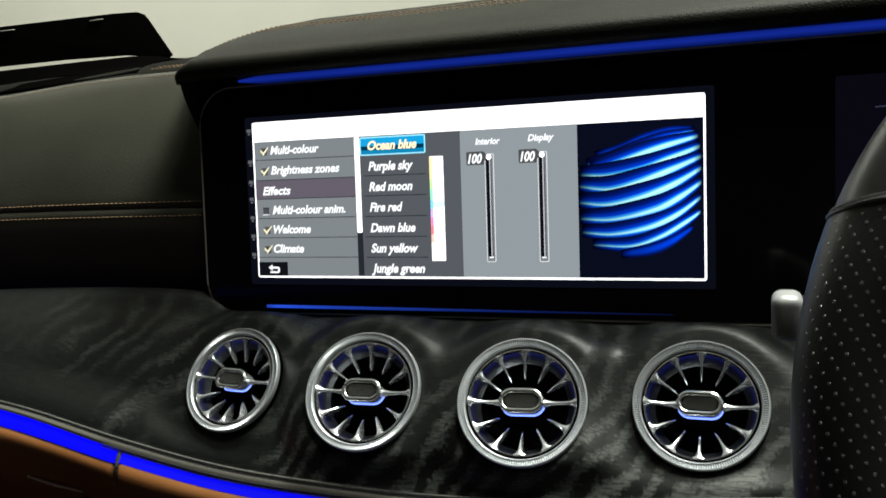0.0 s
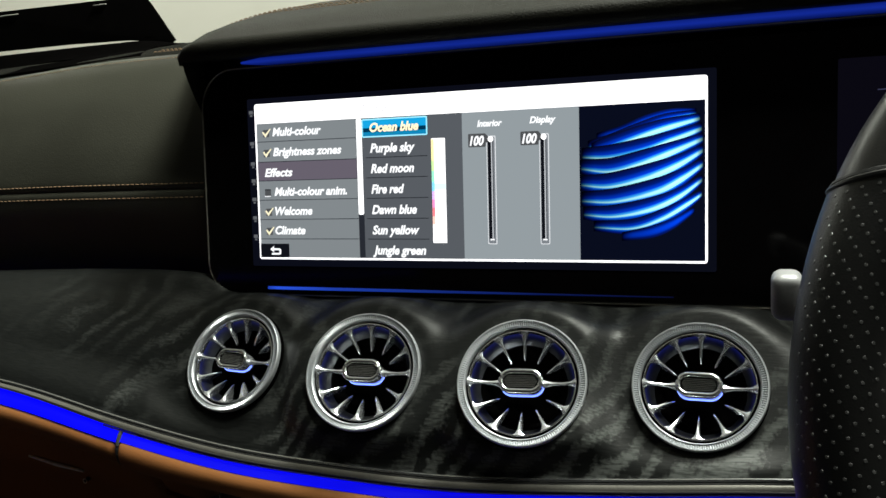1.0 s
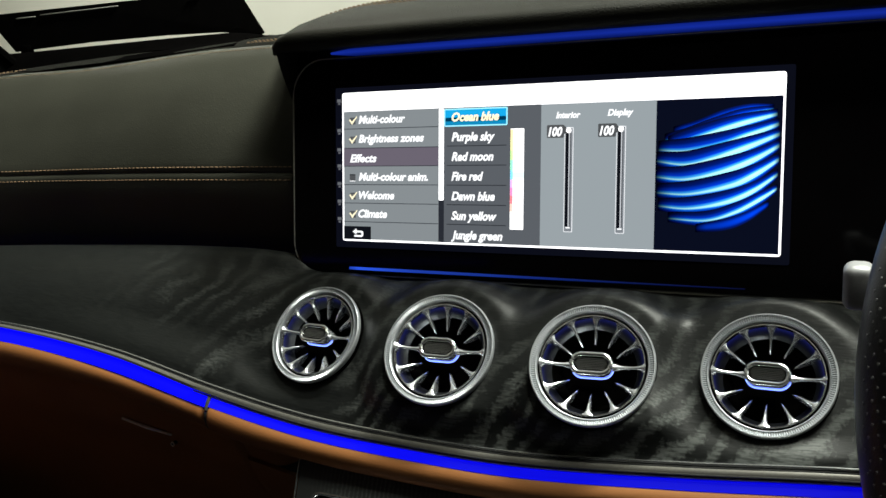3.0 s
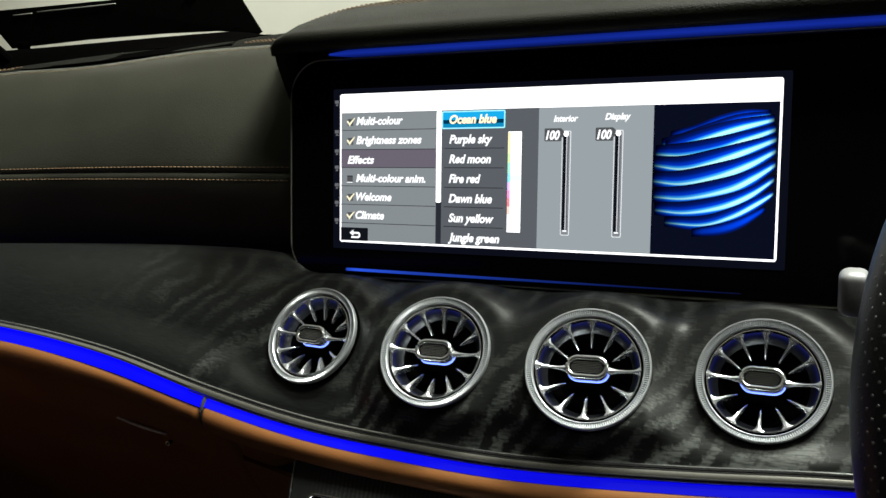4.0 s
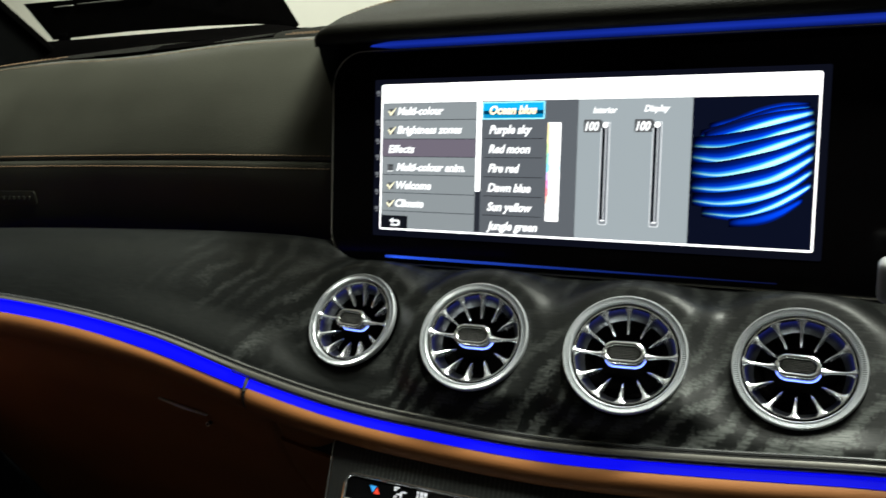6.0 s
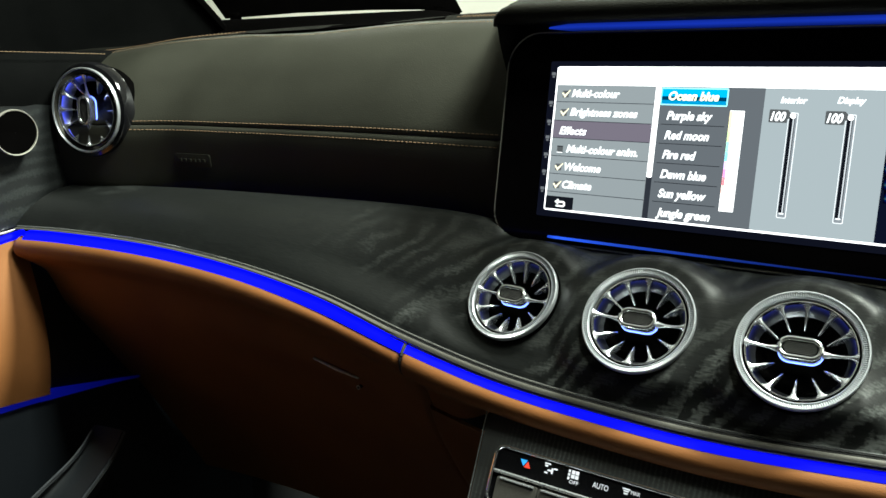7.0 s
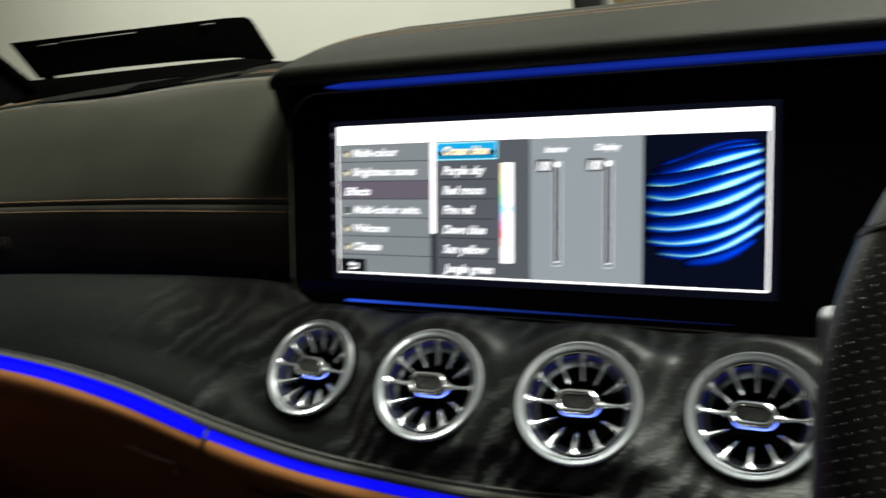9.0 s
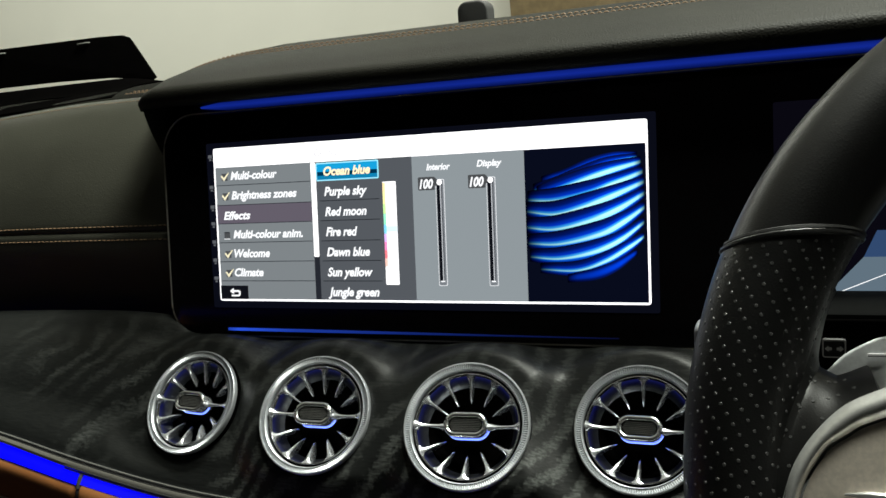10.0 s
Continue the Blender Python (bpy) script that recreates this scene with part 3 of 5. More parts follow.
part("trim_edge", tube(line(-0.0047, -0.0065, -0.42, 0.45, 140), 0.0006, 6), DARK_METAL, dash, "thin bright lower edge of the band")
part("trim_groove", tube(line(-0.0049, -0.0047, -0.42, 0.45, 140), 0.0005, 6), MATT, dash, "dark groove along the band")
SEAM = -0.4065


def near_seam(x):
    """1 on the glovebox side of the seam, where the strip widens and the padding draws back."""
    return smooth(-0.58, -0.45, x) if x < SEAM else 0.0


def strip(a, b):
    prof = [(0.001, -0.0060), (-0.0046, -0.0068), (-0.0067, -0.0088), (-0.0080, -0.0102), (-0.0093, -0.0114)]
    rows = []
    for x in steps(a, b, 90):
        k = near_seam(x)
        rows.append([(x, trim_y(x) + p * (1 - 0.15 * k * i / 4), trim_z(x) - 0.0112 + (q + 0.0112) * (1 + 0.75 * (1 - band_depth(x))) - 0.0024 * k * (i / 4) ** 2) for i, (p, q) in enumerate(prof)])
    return sheet(rows, 0.002)


part("light_strip", strip(-0.850, SEAM - 0.0016), BLUE_STRIP, dash, "glowing blue light strip")
part("light_strip", strip(SEAM + 0.0016, 0.45), BLUE_STRIP_FADING, dash, "glowing blue light strip")
ROLL = [(-0.004, -0.0090), (-0.0085, -0.0112), (-0.0120, -0.0145), (-0.0132, -0.0188), (-0.0112, -0.0245), (-0.003, -0.0300), (0.012, -0.0340), (0.03, -0.0360)]
GLOVE = [(-0.004, -0.0090), (-0.0085, -0.0112), (-0.0123, -0.0150), (-0.0136, -0.0205), (-0.0108, -0.0275), (0.003, -0.0365), (0.016, -0.046), (0.025, -0.062), (0.036, -0.086), (0.066, -0.13), (0.125, -0.21), (0.20, -0.33)]


def roll(prof, a, b, n, m=26):
    fine = through_points(prof, m)
    xs = steps(a, b, n)
    out = []
    for x in xs:
        d = min(x - a, b - x)
        tuck = 0.003 * (1 - math.sqrt(max(0, 1 - (1 - min(1, d / 0.003)) ** 2)))
        k = near_seam(x)
        out.append([(x, trim_y(x) + p + tuck + 0.003 * k * smooth(0.002, -0.010, p), trim_z(x) + q - 0.0018 * k * smooth(-0.030, -0.010, q)) for p, q in fine])
    return sheet(out, 0.003)


knee_rows = []
for x in [SEAM + 0.001, SEAM + 0.0016, SEAM + 0.0026, SEAM + 0.004] + steps(SEAM + 0.008, 0.45, 140):
    k, d = smooth(-0.33, -0.385, x), x - SEAM - 0.001
    tuck = 0.003 * (1 - math.sqrt(max(0, 1 - (1 - min(1, d / 0.003)) ** 2)))
    knee_rows.append([(x, trim_y(x) + p[0] + (q[0] - p[0]) * k + tuck, trim_z(x) + p[1] + (q[1] - p[1]) * k) for p, q in zip(through_points(ROLL, 26), through_points(GLOVE[:8], 26))])
part("knee_roll", sheet(knee_rows, 0.003), BROWN_HIDE, dash, "brown leather padded roll")
part("seam_gap", tube([(SEAM, trim_y(SEAM) + p, trim_z(SEAM) + q) for p, q in through_points([(-0.0046, -0.0072), (-0.0072, -0.0100), (-0.0098, -0.0145), (-0.0104, -0.0200), (-0.0080, -0.0270), (0.003, -0.0345)], 24)], 0.0015, 8), RUBBER, dash, "dark seam beside the glovebox")
glovebox = part("glovebox", roll(GLOVE, -0.862, SEAM - 0.001, 110, 40), BROWN_HIDE, dash, "brown leather glovebox front in shade")
part("knee_panel", roll(GLOVE[7:], SEAM + 0.001, -0.345, 20, 24), BROWN_HIDE, dash, "brown leather panel under the roll, in shade")
# The edge's highlight is put into its white colour.
part("pull_edge", tube([(-0.5262, 0.4946, 0.6002), (-0.5020, 0.4945, 0.5960), (-0.4785, 0.4952, 0.5928)], [0.0009, 0.0013, 0.0008], 6), plain("highlight_white", (0.85, 0.84, 0.82), 0.4), glovebox, "glovebox pull edge with its highlight painted white")
part("lock_button", tube([(-0.4800, 0.5025, 0.5850), (-0.4800, 0.4965, 0.5845)], 0.0016, 14), MATT, glovebox, "small black lock")
part("lock_ring", tube([(-0.4800 + 0.0016 * math.cos(a), 0.4965, 0.5845 + 0.0016 * math.sin(a)) for a in [math.tau * k / 16 for k in range(16)]], 0.0004, 6, True), GREY_METAL, glovebox, "worn grey lock ring")
part("airbag_badge", prism(rounded(-0.750, -0.708, 0.7385, 0.7515, 0.003), 0.0012, lambda u, v, d: (u, 0.5596 + 0.14 * (0.745 - v) + side(u) - 0.0016 + d, v), 0.0004), FASCIA_HIDE, dash, "embossed black badge")
for k in range(6):
    x = -0.745 + 0.0055 * k
    part("badge_bar", block(x, x + 0.0042, 0.5572 + side(x), 0.5587 + side(x), 0.7435, 0.7468, 0.0004, 1), FASCIA_HIDE, dash)


# ---- air vents ----
def air_vent(scale, light, label, group, slim=False):
    s = scale
    v = thing("air_vent", (0, 0, 0), label, "air vent", group)

    def turned(prof, n=72, wob=None):
        return lathe([(r * s, y * s) for r, y in prof], n, wob)
    part("housing", turned([(0.0300, 0.0040), (0.0355, 0.0032), (0.0362, 0.0040), (0.0366, 0.010), (0.0366, 0.030), (0.002, 0.030)]), DARK_BOARD, v, "black housing", True)
    if slim:
        part("outer_ring", turned([(0.0357, 0.0045), (0.0358, 0.0012), (0.0354, 0.0003), (0.0346, 0.0002), (0.0340, 0.0012), (0.0338, 0.0045)], 96), RING, v, "thin satin silver ring", True)
        part("collar", turned([(0.0340, 0.0016), (0.0325, 0.0022), (0.0304, 0.0030), (0.0300, 0.0046)]), PIANO, v, "glossy black collar", True)
    else:
        part("outer_ring", turned([(0.0357, 0.0045), (0.0359, 0.0014), (0.0357, 0.0004), (0.0353, 0.0000), (0.0348, 0.0000), (0.0346, 0.0003), (0.0322, 0.0008), (0.0320, 0.0005), (0.0316, 0.0008), (0.0312, 0.0020), (0.0311, 0.0045)], 340,
                                  lambda k, i: 0.0006 * s if i in (5, 6) and k % 2 else 0), RING, v, "satin silver ring with fine ribs", True)
    part("inner_ring", turned([(0.0300, 0.0044), (0.0300, 0.0024), (0.0298, 0.0017), (0.0293, 0.0017), (0.0289, 0.0026), (0.0288, 0.0050)], 80), CHROME, v, "thin bright inner ring", True)
    part("bowl", turned([(0.0291, 0.0026), (0.0289, 0.0042), (0.0284, 0.0062), (0.0275, 0.0084), (0.0262, 0.0104), (0.0245, 0.0122)]), light, v, "silver bowl wall with a blue glow put into its material", True)
    part("dark_throat", turned([(0.0247, 0.0120), (0.0236, 0.0140), (0.0190, 0.0210), (0.0005, 0.0220)], 48), DARK_BOARD, v, "black air duct", True)
    proto = None
    for k in range(12):
        if k in (0, 6):
            continue
        a = math.tau * k / 12
        if proto is None:
            bm = bmesh.new()
            rings = []
            for r, w, y0, y1 in ((0.0291, 0.0052, 0.0024, 0.0085), (0.0286, 0.0034, 0.0023, 0.0095), (0.0279, 0.0022, 0.0024, 0.0105), (0.0268, 0.0014, 0.0028, 0.0115), (0.0250, 0.0010, 0.0036, 0.0125), (0.0222, 0.0008, 0.0049, 0.0125), (0.0190, 0.0007, 0.0066, 0.0120), (0.0162, 0.0006, 0.0086, 0.0115), (0.0146, 0.0002, 0.0100, 0.0110)):
                rings.append([bm.verts.new((r * s, y * s, q * s)) for q, y in ((-w * 0.7, y1), (-w, y0 + 0.0009), (-w * 0.4, y0 + 0.0001), (w * 0.4, y0 + 0.0001), (w, y0 + 0.0009), (w * 0.7, y1))])
            for p, q in zip(rings, rings[1:]):
                for i in range(5):
                    bm.faces.new((p[i], p[i + 1], q[i + 1], q[i]))
            bm.faces.new(rings[-1])
            bm.faces.new(rings[0][::-1])
            bmesh.ops.recalc_face_normals(bm, faces=bm.faces)
            blade = part("vane", bm, SATIN, v, "slim silver vane", True)
            proto = blade.data
        else:
            blade = new("vane", proto)
            blade.parent = v
            tagged(blade, "slim silver vane")
        blade.rotation_euler = (0, -a, 0)
    for sign in (1, -1):
        bm = bmesh.new()
        add_tube(bm, [(sign * r * s, y * s, 0) for r, y in ((0.0290, 0.0034), (0.0278, 0.0030), (0.0262, 0.0032), (0.022, 0.0040), (0.0165, 0.0050), (0.0117, 0.0056))], [q * s for q in (0.0034, 0.0018, 0.0010, 0.0008, 0.0011, 0.0024)], 8)
        bmesh.ops.recalc_face_normals(bm, faces=bm.faces)
        part("arm", bm, SATIN, v, "silver arm", True)
    hub = part("hub", prism([(u * s, w * s) for u, w in stadium(0.0117, 0.0062, 12)], 0.0100 * s, lambda u, w, d: (u * (1 - 3 * max(0, d)), d + 0.0004 * s, w * (1 - 4 * max(0, d))), 0.0006 * s), SATIN, v, "silver centre knob", True)
    ring = [(u * s, 0.0002 * s, w * s) for u, w in stadium(0.0110, 0.0055, 12)]
    part("rim", tube(ring, 0.0015 * s, 10, True), CHROME, hub, "polished rim", True)
    part("insert", prism([(u * s, w * s) for u, w in stadium(0.0101, 0.0046, 12)], 0.001 * s, lambda u, w, d: (u, d + 0.0001 * s, w)), DARK_BOARD, hub, "black dimpled insert", True)
    bm = bmesh.new()
    for i in range(-10, 11):
        for j in range(-4, 5):
            u, w = (i + 0.5 * (j % 2)) * 0.00095, j * 0.00098
            if math.hypot(max(0, abs(u) - 0.0053), w) < 0.0037:
                bmesh.ops.create_cone(bm, cap_ends=True, segments=5, radius1=0.00034 * s, radius2=0.0002 * s, depth=0.0004 * s,
                                      matrix=Matrix.Translation((u * s, 0.0000, w * s)) @ Matrix.Rotation(radians(90), 4, "X"))
    tagged(part("dimple_field", bm, DIMPLE, hub, "rows of fine raised dots", True), kind="stuff")
    arc = [(u * s, 0.0078 * s, w * s) for u, w in stadium(0.0119, 0.0064, 14) if w <= 0.0012]
    arc.sort(key=lambda p: p[0])
    part("light_arc", tube(arc, 0.00034 * s, 6), BLUE_VENT, hub, "thin blue light arc", True)
    return v


first = None
for cx, cy, cz in VENTS:
    turn = (-4, 3, 6, 0)[VENTS.index((cx, cy, cz))]
    if first is None:
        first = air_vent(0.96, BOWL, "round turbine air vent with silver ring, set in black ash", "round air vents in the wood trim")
        first.matrix_basis = pose(cx, cy, cz, -38, 0, turn) @ Matrix.Scale(0.965, 4)
    else:
        copy_thing(first, pose(cx, cy, cz, -38, 0, turn) @ Matrix.Scale(1.01 if cx > -0.1 else 1.05, 4))
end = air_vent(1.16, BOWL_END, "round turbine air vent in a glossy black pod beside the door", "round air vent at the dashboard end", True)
end.matrix_basis = pose(-0.832, 0.500, 0.791, 0, -90, 14)
pod = lathe([(0.0385, 0.006), (0.0420, 0.0035), (0.0452, 0.0048), (0.0468, 0.008), (0.0470, 0.012), (0.0466, 0.018)], 64)
part("pod", pod, PIANO, end, "glossy black pod", True)

# ---- display unit ----
disp = thing("display_unit", (-0.2, 0.56, 0.712), "wide glossy black display unit showing a light settings menu", "display")


def face(x, z, d=0.0):
    return (x, 0.545 + 0.15 * (z - 0.735) + d, z)


outline = rounded(-0.3855, 0.40, 0.7125, 0.8576, [0.020, 0.02, 0.02, 0.024], 10)
part("glass", prism(outline, 0.012, lambda u, v, d: face(u, v, d), 0.0012), GLASS_BLACK, disp, "one piece of glossy black glass")
part("edge_line", tube([face(u, v, 0.0010) for u, v in rounded(-0.3865, 0.401, 0.7115, 0.8586, [0.021, 0.02, 0.02, 0.025], 10)], 0.0005, 6, True), DARK_METAL, disp, "thin silver edge line")
part("lower_light", tube([face(x, 0.7165, -0.0012) for x in steps(-0.339, -0.08, 40)], [0.0010 - 0.0006 * smooth(-0.30, -0.08, x) for x in steps(-0.339, -0.08, 40)], 6), BLUE_LOW, disp, "thin blue light line")


def lit(name, r, g, b, k=1.0):
    return glow(name, lin(r, g, b), k * (1.22 if r + g + b > 140 else 1.0))


UI_BACK = lit("screen_dark", 10, 12, 22)
UI_WHITE = lit("screen_white", 255, 255, 255, 1.25)
UI_LIST = lit("screen_list_grey", 116, 122, 125)
UI_LIST_ALT = lit("screen_list_mauve", 92, 86, 97)
UI_DARK = lit("screen_list_dark", 78, 82, 87)
UI_MID = lit("screen_mid_grey", 132, 140, 144)
UI_LINE = lit("screen_line", 38, 41, 48)
UI_TEXT = lit("screen_text", 240, 242, 244)
UI_TICK = lit("screen_tick", 232, 224, 190)
UI_BOX = lit("screen_box", 70, 72, 74)
UI_CYAN = lit("screen_cyan", 20, 150, 205)
UI_TEAL = lit("screen_teal", 0, 52, 82)
UI_GOLD = lit("screen_gold", 255, 238, 195)
UI_NAVY = lit("screen_navy", 8, 12, 28)
UI_FAINT = lit("screen_faint", 185, 185, 190)
UI_BLACK = lit("screen_black", 16, 18, 24)
UI_ICON = lit("screen_icon", 84, 86, 90)


def ui(u, v, layer):
    if 0 < u < 283:
        u += 8.6 * (u / 283) * (1 - u / 283)
    x, z = -0.345 + u / 1000, 0.835 - v / 1000
    return Vector(face(x, z, -0.0002 - 0.00022 * layer))


screen = part("screen", prism(rounded(-0.3505, -0.0575, 0.7305, 0.8385, 0.001, 2), 0.0004, lambda u, v, d: face(u, v, d - 0.0003)), UI_BACK, disp, "lit screen with a settings menu")


def flat(name, poly, layer, mat, label=""):
    bm = bmesh.new()
    bm.faces.new([bm.verts.new(ui(u, v, layer)) for u, v in poly])
    bmesh.ops.recalc_face_normals(bm, faces=bm.faces)
    return part(name, bm, mat, screen, label, False, False)


def rect(name, u0, u1, v0, v1, layer, mat, label="", r=0.0):
    poly = [(u0, v0), (u1, v0), (u1, v1), (u0, v1)] if not r else [(a, b) for a, b in rounded(u0, u1, v0, v1, r, 4)]
    return flat(name, poly, layer, mat, label)


def letters(body, u0, u1, v_base, height, layer, mat, shear=0.25, bold=0.04, place=None, parent=None, name="text"):
    """A line of writing from u0 to u1 on the base line v_base, with capitals of that height (millimetres)."""
    cu = bpy.data.curves.new("text", "FONT")
    cu.body, cu.size, cu.shear, cu.offset, cu.resolution_u = body, 1.0, shear, bold, 4
    ob = new("text_source", cu)
    bpy.context.view_layer.update()
    me = bpy.data.meshes.new_from_object(ob.evaluated_get(bpy.context.evaluated_depsgraph_get()))
    bpy.data.objects.remove(ob)
    bm = bmesh.new()
    bm.from_mesh(me)
    bpy.data.meshes.remove(me)
    x0, x1 = min(v.co.x for v in bm.verts), max(v.co.x for v in bm.verts)
    k = height / 0.70
    for v in bm.verts:
        u = u0 + (v.co.x - x0) * ((u1 - u0) / (x1 - x0))
        w = v_base - v.co.y * k
        v.co = (place or ui)(u, w, layer)
    return part(name, bm, mat, parent or screen, "", False, False)


rect("menu_frame", 0, 283, 0, 100, 1, UI_WHITE, "white menu frame with a bright header", 1.6)
rect("list_area", 1.3, 72, 12.6, 98.7, 2, UI_LIST, "grey menu list")
rect("colour_area", 72, 141.4, 12.6, 98.7, 2, UI_DARK, "dark colour list")
rect("slider_area", 141.4, 212, 12.7, 98.7, 2, UI_MID, "mid grey slider field")
rect("picture_area", 212, 281.7, 12.8, 98.7, 2, UI_NAVY, "dark picture field")
rect("heading_field", 1.3, 72, 37.1, 49.2, 3, UI_LIST_ALT, "mauve heading row")
for v in (24.2, 37.1, 49.2, 61.6, 74.1, 86.7):
    rect("divider", 1.3, 72, v - 0.22, v + 0.22, 4, UI_LINE)
for v in (36.8, 49.1, 61.7, 74.2, 86.8):
    rect("divider", 78, 119, v - 0.2, v + 0.2, 4, UI_BLACK)
for k, (body, u0, u1, v) in enumerate((("Multi-colour", 13, 48, 20.6), ("Brightness zones", 13, 61.8, 33.3), ("Effects", 6.4, 26.8, 46.4), ("Multi-colour anim.", 13, 64.8, 58.7), ("Welcome", 13, 40, 71.1), ("Climate", 12.6, 34.6, 83.5))):
    letters(body, u0, u1, v, 5.0, 5, UI_TEXT)
    if k in (0, 1, 4, 5):
        rect("tick_box", 6.2, 10.6, v - 4.0, v + 0.6, 4, UI_BOX)
        flat("tick", [(5.6, v - 2.4), (6.6, v - 3.0), (7.9, v - 1.3), (11.6, v - 4.8), (12.0, v - 4.3), (8.0, v + 0.9)], 5, UI_TICK)
    if k == 3:
        rect("tick_box", 6.0, 10.4, v - 3.9, v + 0.6, 4, UI_BOX)
        rect("box_line", 6.0, 10.4, v - 4.1, v - 3.5, 5, UI_BLACK)
        rect("box_line", 6.0, 10.4, v + 0.2, v + 0.7, 5, UI_TEXT)
rect("back_button", 1.3, 22.2, 89.8, 98.7, 4, UI_BLACK, "dark back button")
flat("back_arrow", [(8.2, 93.4), (11.2, 91.2), (11.2, 92.7), (15.2, 92.7), (16.4, 93.6), (16.4, 96.0), (15.2, 96.9), (9.4, 96.9), (9.4, 95.7), (14.6, 95.7), (15.0, 95.3), (15.0, 94.3), (14.6, 94.0), (11.2, 94.0), (11.2, 95.6)], 5, UI_TEXT, "white return arrow")
rect("scroll_track", 72.2, 76.0, 71.5, 98.6, 3, UI_LINE)
rect("scroll_bar", 72.3, 75.9, 12.8, 71.6, 4, UI_WHITE, "white scroll bar", 0.8)
rect("highlight_edge", 76.1, 119.5, 13.2, 24.5, 4, lit("screen_edge", 150, 225, 245), "bright edge of the chosen row", 0.9)
rect("highlight", 76.9, 118.7, 14.0, 18.8, 5, UI_CYAN, "cyan chosen row")
rect("highlight_low", 76.9, 118.7, 18.8, 21.2, 5, UI_TEAL)
rect("highlight_low", 76.9, 118.7, 21.2, 23.7, 5, lit("screen_cyan_low", 12, 120, 165))
for body, u1, v, mat in (("Ocean blue", 114, 21.0, UI_GOLD), ("Purple sky", 111.3, 33.5, UI_TEXT), ("Red moon", 110.5, 46.0, UI_TEXT), ("Fire red", 103.6, 58.5, UI_TEXT), ("Dawn blue", 111.6, 71.1, UI_TEXT), ("Sun yellow", 113, 83.6, UI_TEXT), ("Jungle green", 117, 96.0, UI_TEXT)):
    letters(body, 81.5, u1, v, 5.2, 6, mat)
letters("Colour", 74.8, 93.8, 9.2, 4.6, 2, UI_FAINT, 0.0, 0.0)
rect("hue_bar", 121.6, 130.6, 26.7, 89.1, 4, lit("hue_white", 255, 255, 255, 1.1), "colour choice bar", 0.5)
for v0, v1, c in ((27.2, 33, (255, 228, 170)), (33, 40, (250, 246, 170)), (40, 46, (200, 246, 160)), (46, 52.5, (150, 238, 200)), (52.5, 58, (130, 215, 245)), (58, 63, (218, 180, 250)), (63, 68, (250, 140, 195)), (68, 73, (246, 125, 135)), (73, 78, (255, 200, 185))):
    rect("hue_step", 121.7, 123.4, v0, v1, 5, lit("hue", *c))
rect("hue_step", 123.4, 130.5, 53.5, 57.0, 5, lit("hue", 214, 242, 250))
letters("Interior", 151.0, 166.4, 21.2, 3.6, 4, UI_TEXT)
letters("Display", 183.0, 198.6, 20.6, 3.6, 4, UI_TEXT)
for u in (159.3, 191.4):
    rect("slider_edge", u - 2.8, u + 2.9, 26.8, 89.8, 3, lit("slider_edge", 208, 211, 214), "slider", 0.8)
    rect("slider_slot", u - 2.3, u + 2.4, 27.3, 89.3, 4, lit("slider_slot", 112, 117, 122), "", 0.6)
    rect("slider_fill", u - 1.9, u + 0.1, 27.6, 86.5, 5, UI_BLACK)
    rect("slider_fill", u + 0.1, u + 0.8, 29, 86.5, 5, lit("slider_grey", 176, 180, 184))
    rect("slider_fill", u + 0.8, u + 1.4, 28, 86.5, 5, lit("slider_dark", 62, 64, 68))
    rect("slider_end", u - 1.2, u + 1.4, 86.6, 87.4, 5, UI_TEXT)
    rect("value_box", u - 14.0, u - 3.2, 25.2, 33.0, 4, UI_BOX, "value box", 0.7)
    flat("value_pointer", [(u - 3.4, 25.2), (u - 1.6, 27.0), (u - 1.6, 30.0), (u - 3.4, 31.0)], 4, UI_BOX)
    letters("100", u - 13.0, u - 4.0, 31.8, 5.2, 6, UI_TEXT)
    flat("slider_knob", [(u + 1.7 * math.cos(a), 28.6 + 1.7 * math.sin(a)) for a in [math.tau * k / 14 for k in range(14)]], 6, UI_WHITE, "round white slider knob")

# waves of blue light in the picture field
wm = bpy.data.materials.new("screen_wave")
wm.use_nodes = True
nt = wm.node_tree
nt.nodes.clear()
uvn = nt.nodes.new("ShaderNodeUVMap")
uvn.uv_map = "across"
sep = nt.nodes.new("ShaderNodeSeparateXYZ")
nt.links.new(uvn.outputs[0], sep.inputs[0])
across = ramp(nt, sep.outputs["Y"], [(0.0, lin(8, 12, 28)), (0.26, lin(0, 24, 110)), (0.48, lin(0, 60, 215)), (0.60, lin(60, 180, 255)), (0.645, lin(185, 248, 255)), (0.675, lin(150, 240, 255)), (0.72, lin(10, 110, 245)), (0.84, lin(0, 36, 160)), (1.0, lin(8, 12, 28))])
along = ramp(nt, sep.outputs["X"], [(0.0, (0, 0, 0)), (0.12, (0.5, 0.5, 0.5)), (0.45, (0.9, 0.9, 0.9)), (0.75, (1.2, 1.2, 1.2)), (0.94, (0.9, 0.9, 0.9)), (1.0, (0.02, 0.02, 0.02))])
mul = nt.nodes.new("ShaderNodeMix")
mul.data_type, mul.blend_type = "RGBA", "MULTIPLY"
mul.inputs[0].default_value = 1.0
nt.links.new(across, mul.inputs[6])
nt.links.new(along, mul.inputs[7])
em = node(nt, "ShaderNodeEmission", Strength=1.15)
nt.links.new(mul.outputs[2], em.inputs["Color"])
nt.links.new(em.outputs[0], nt.nodes.new("ShaderNodeOutputMaterial").inputs[0])
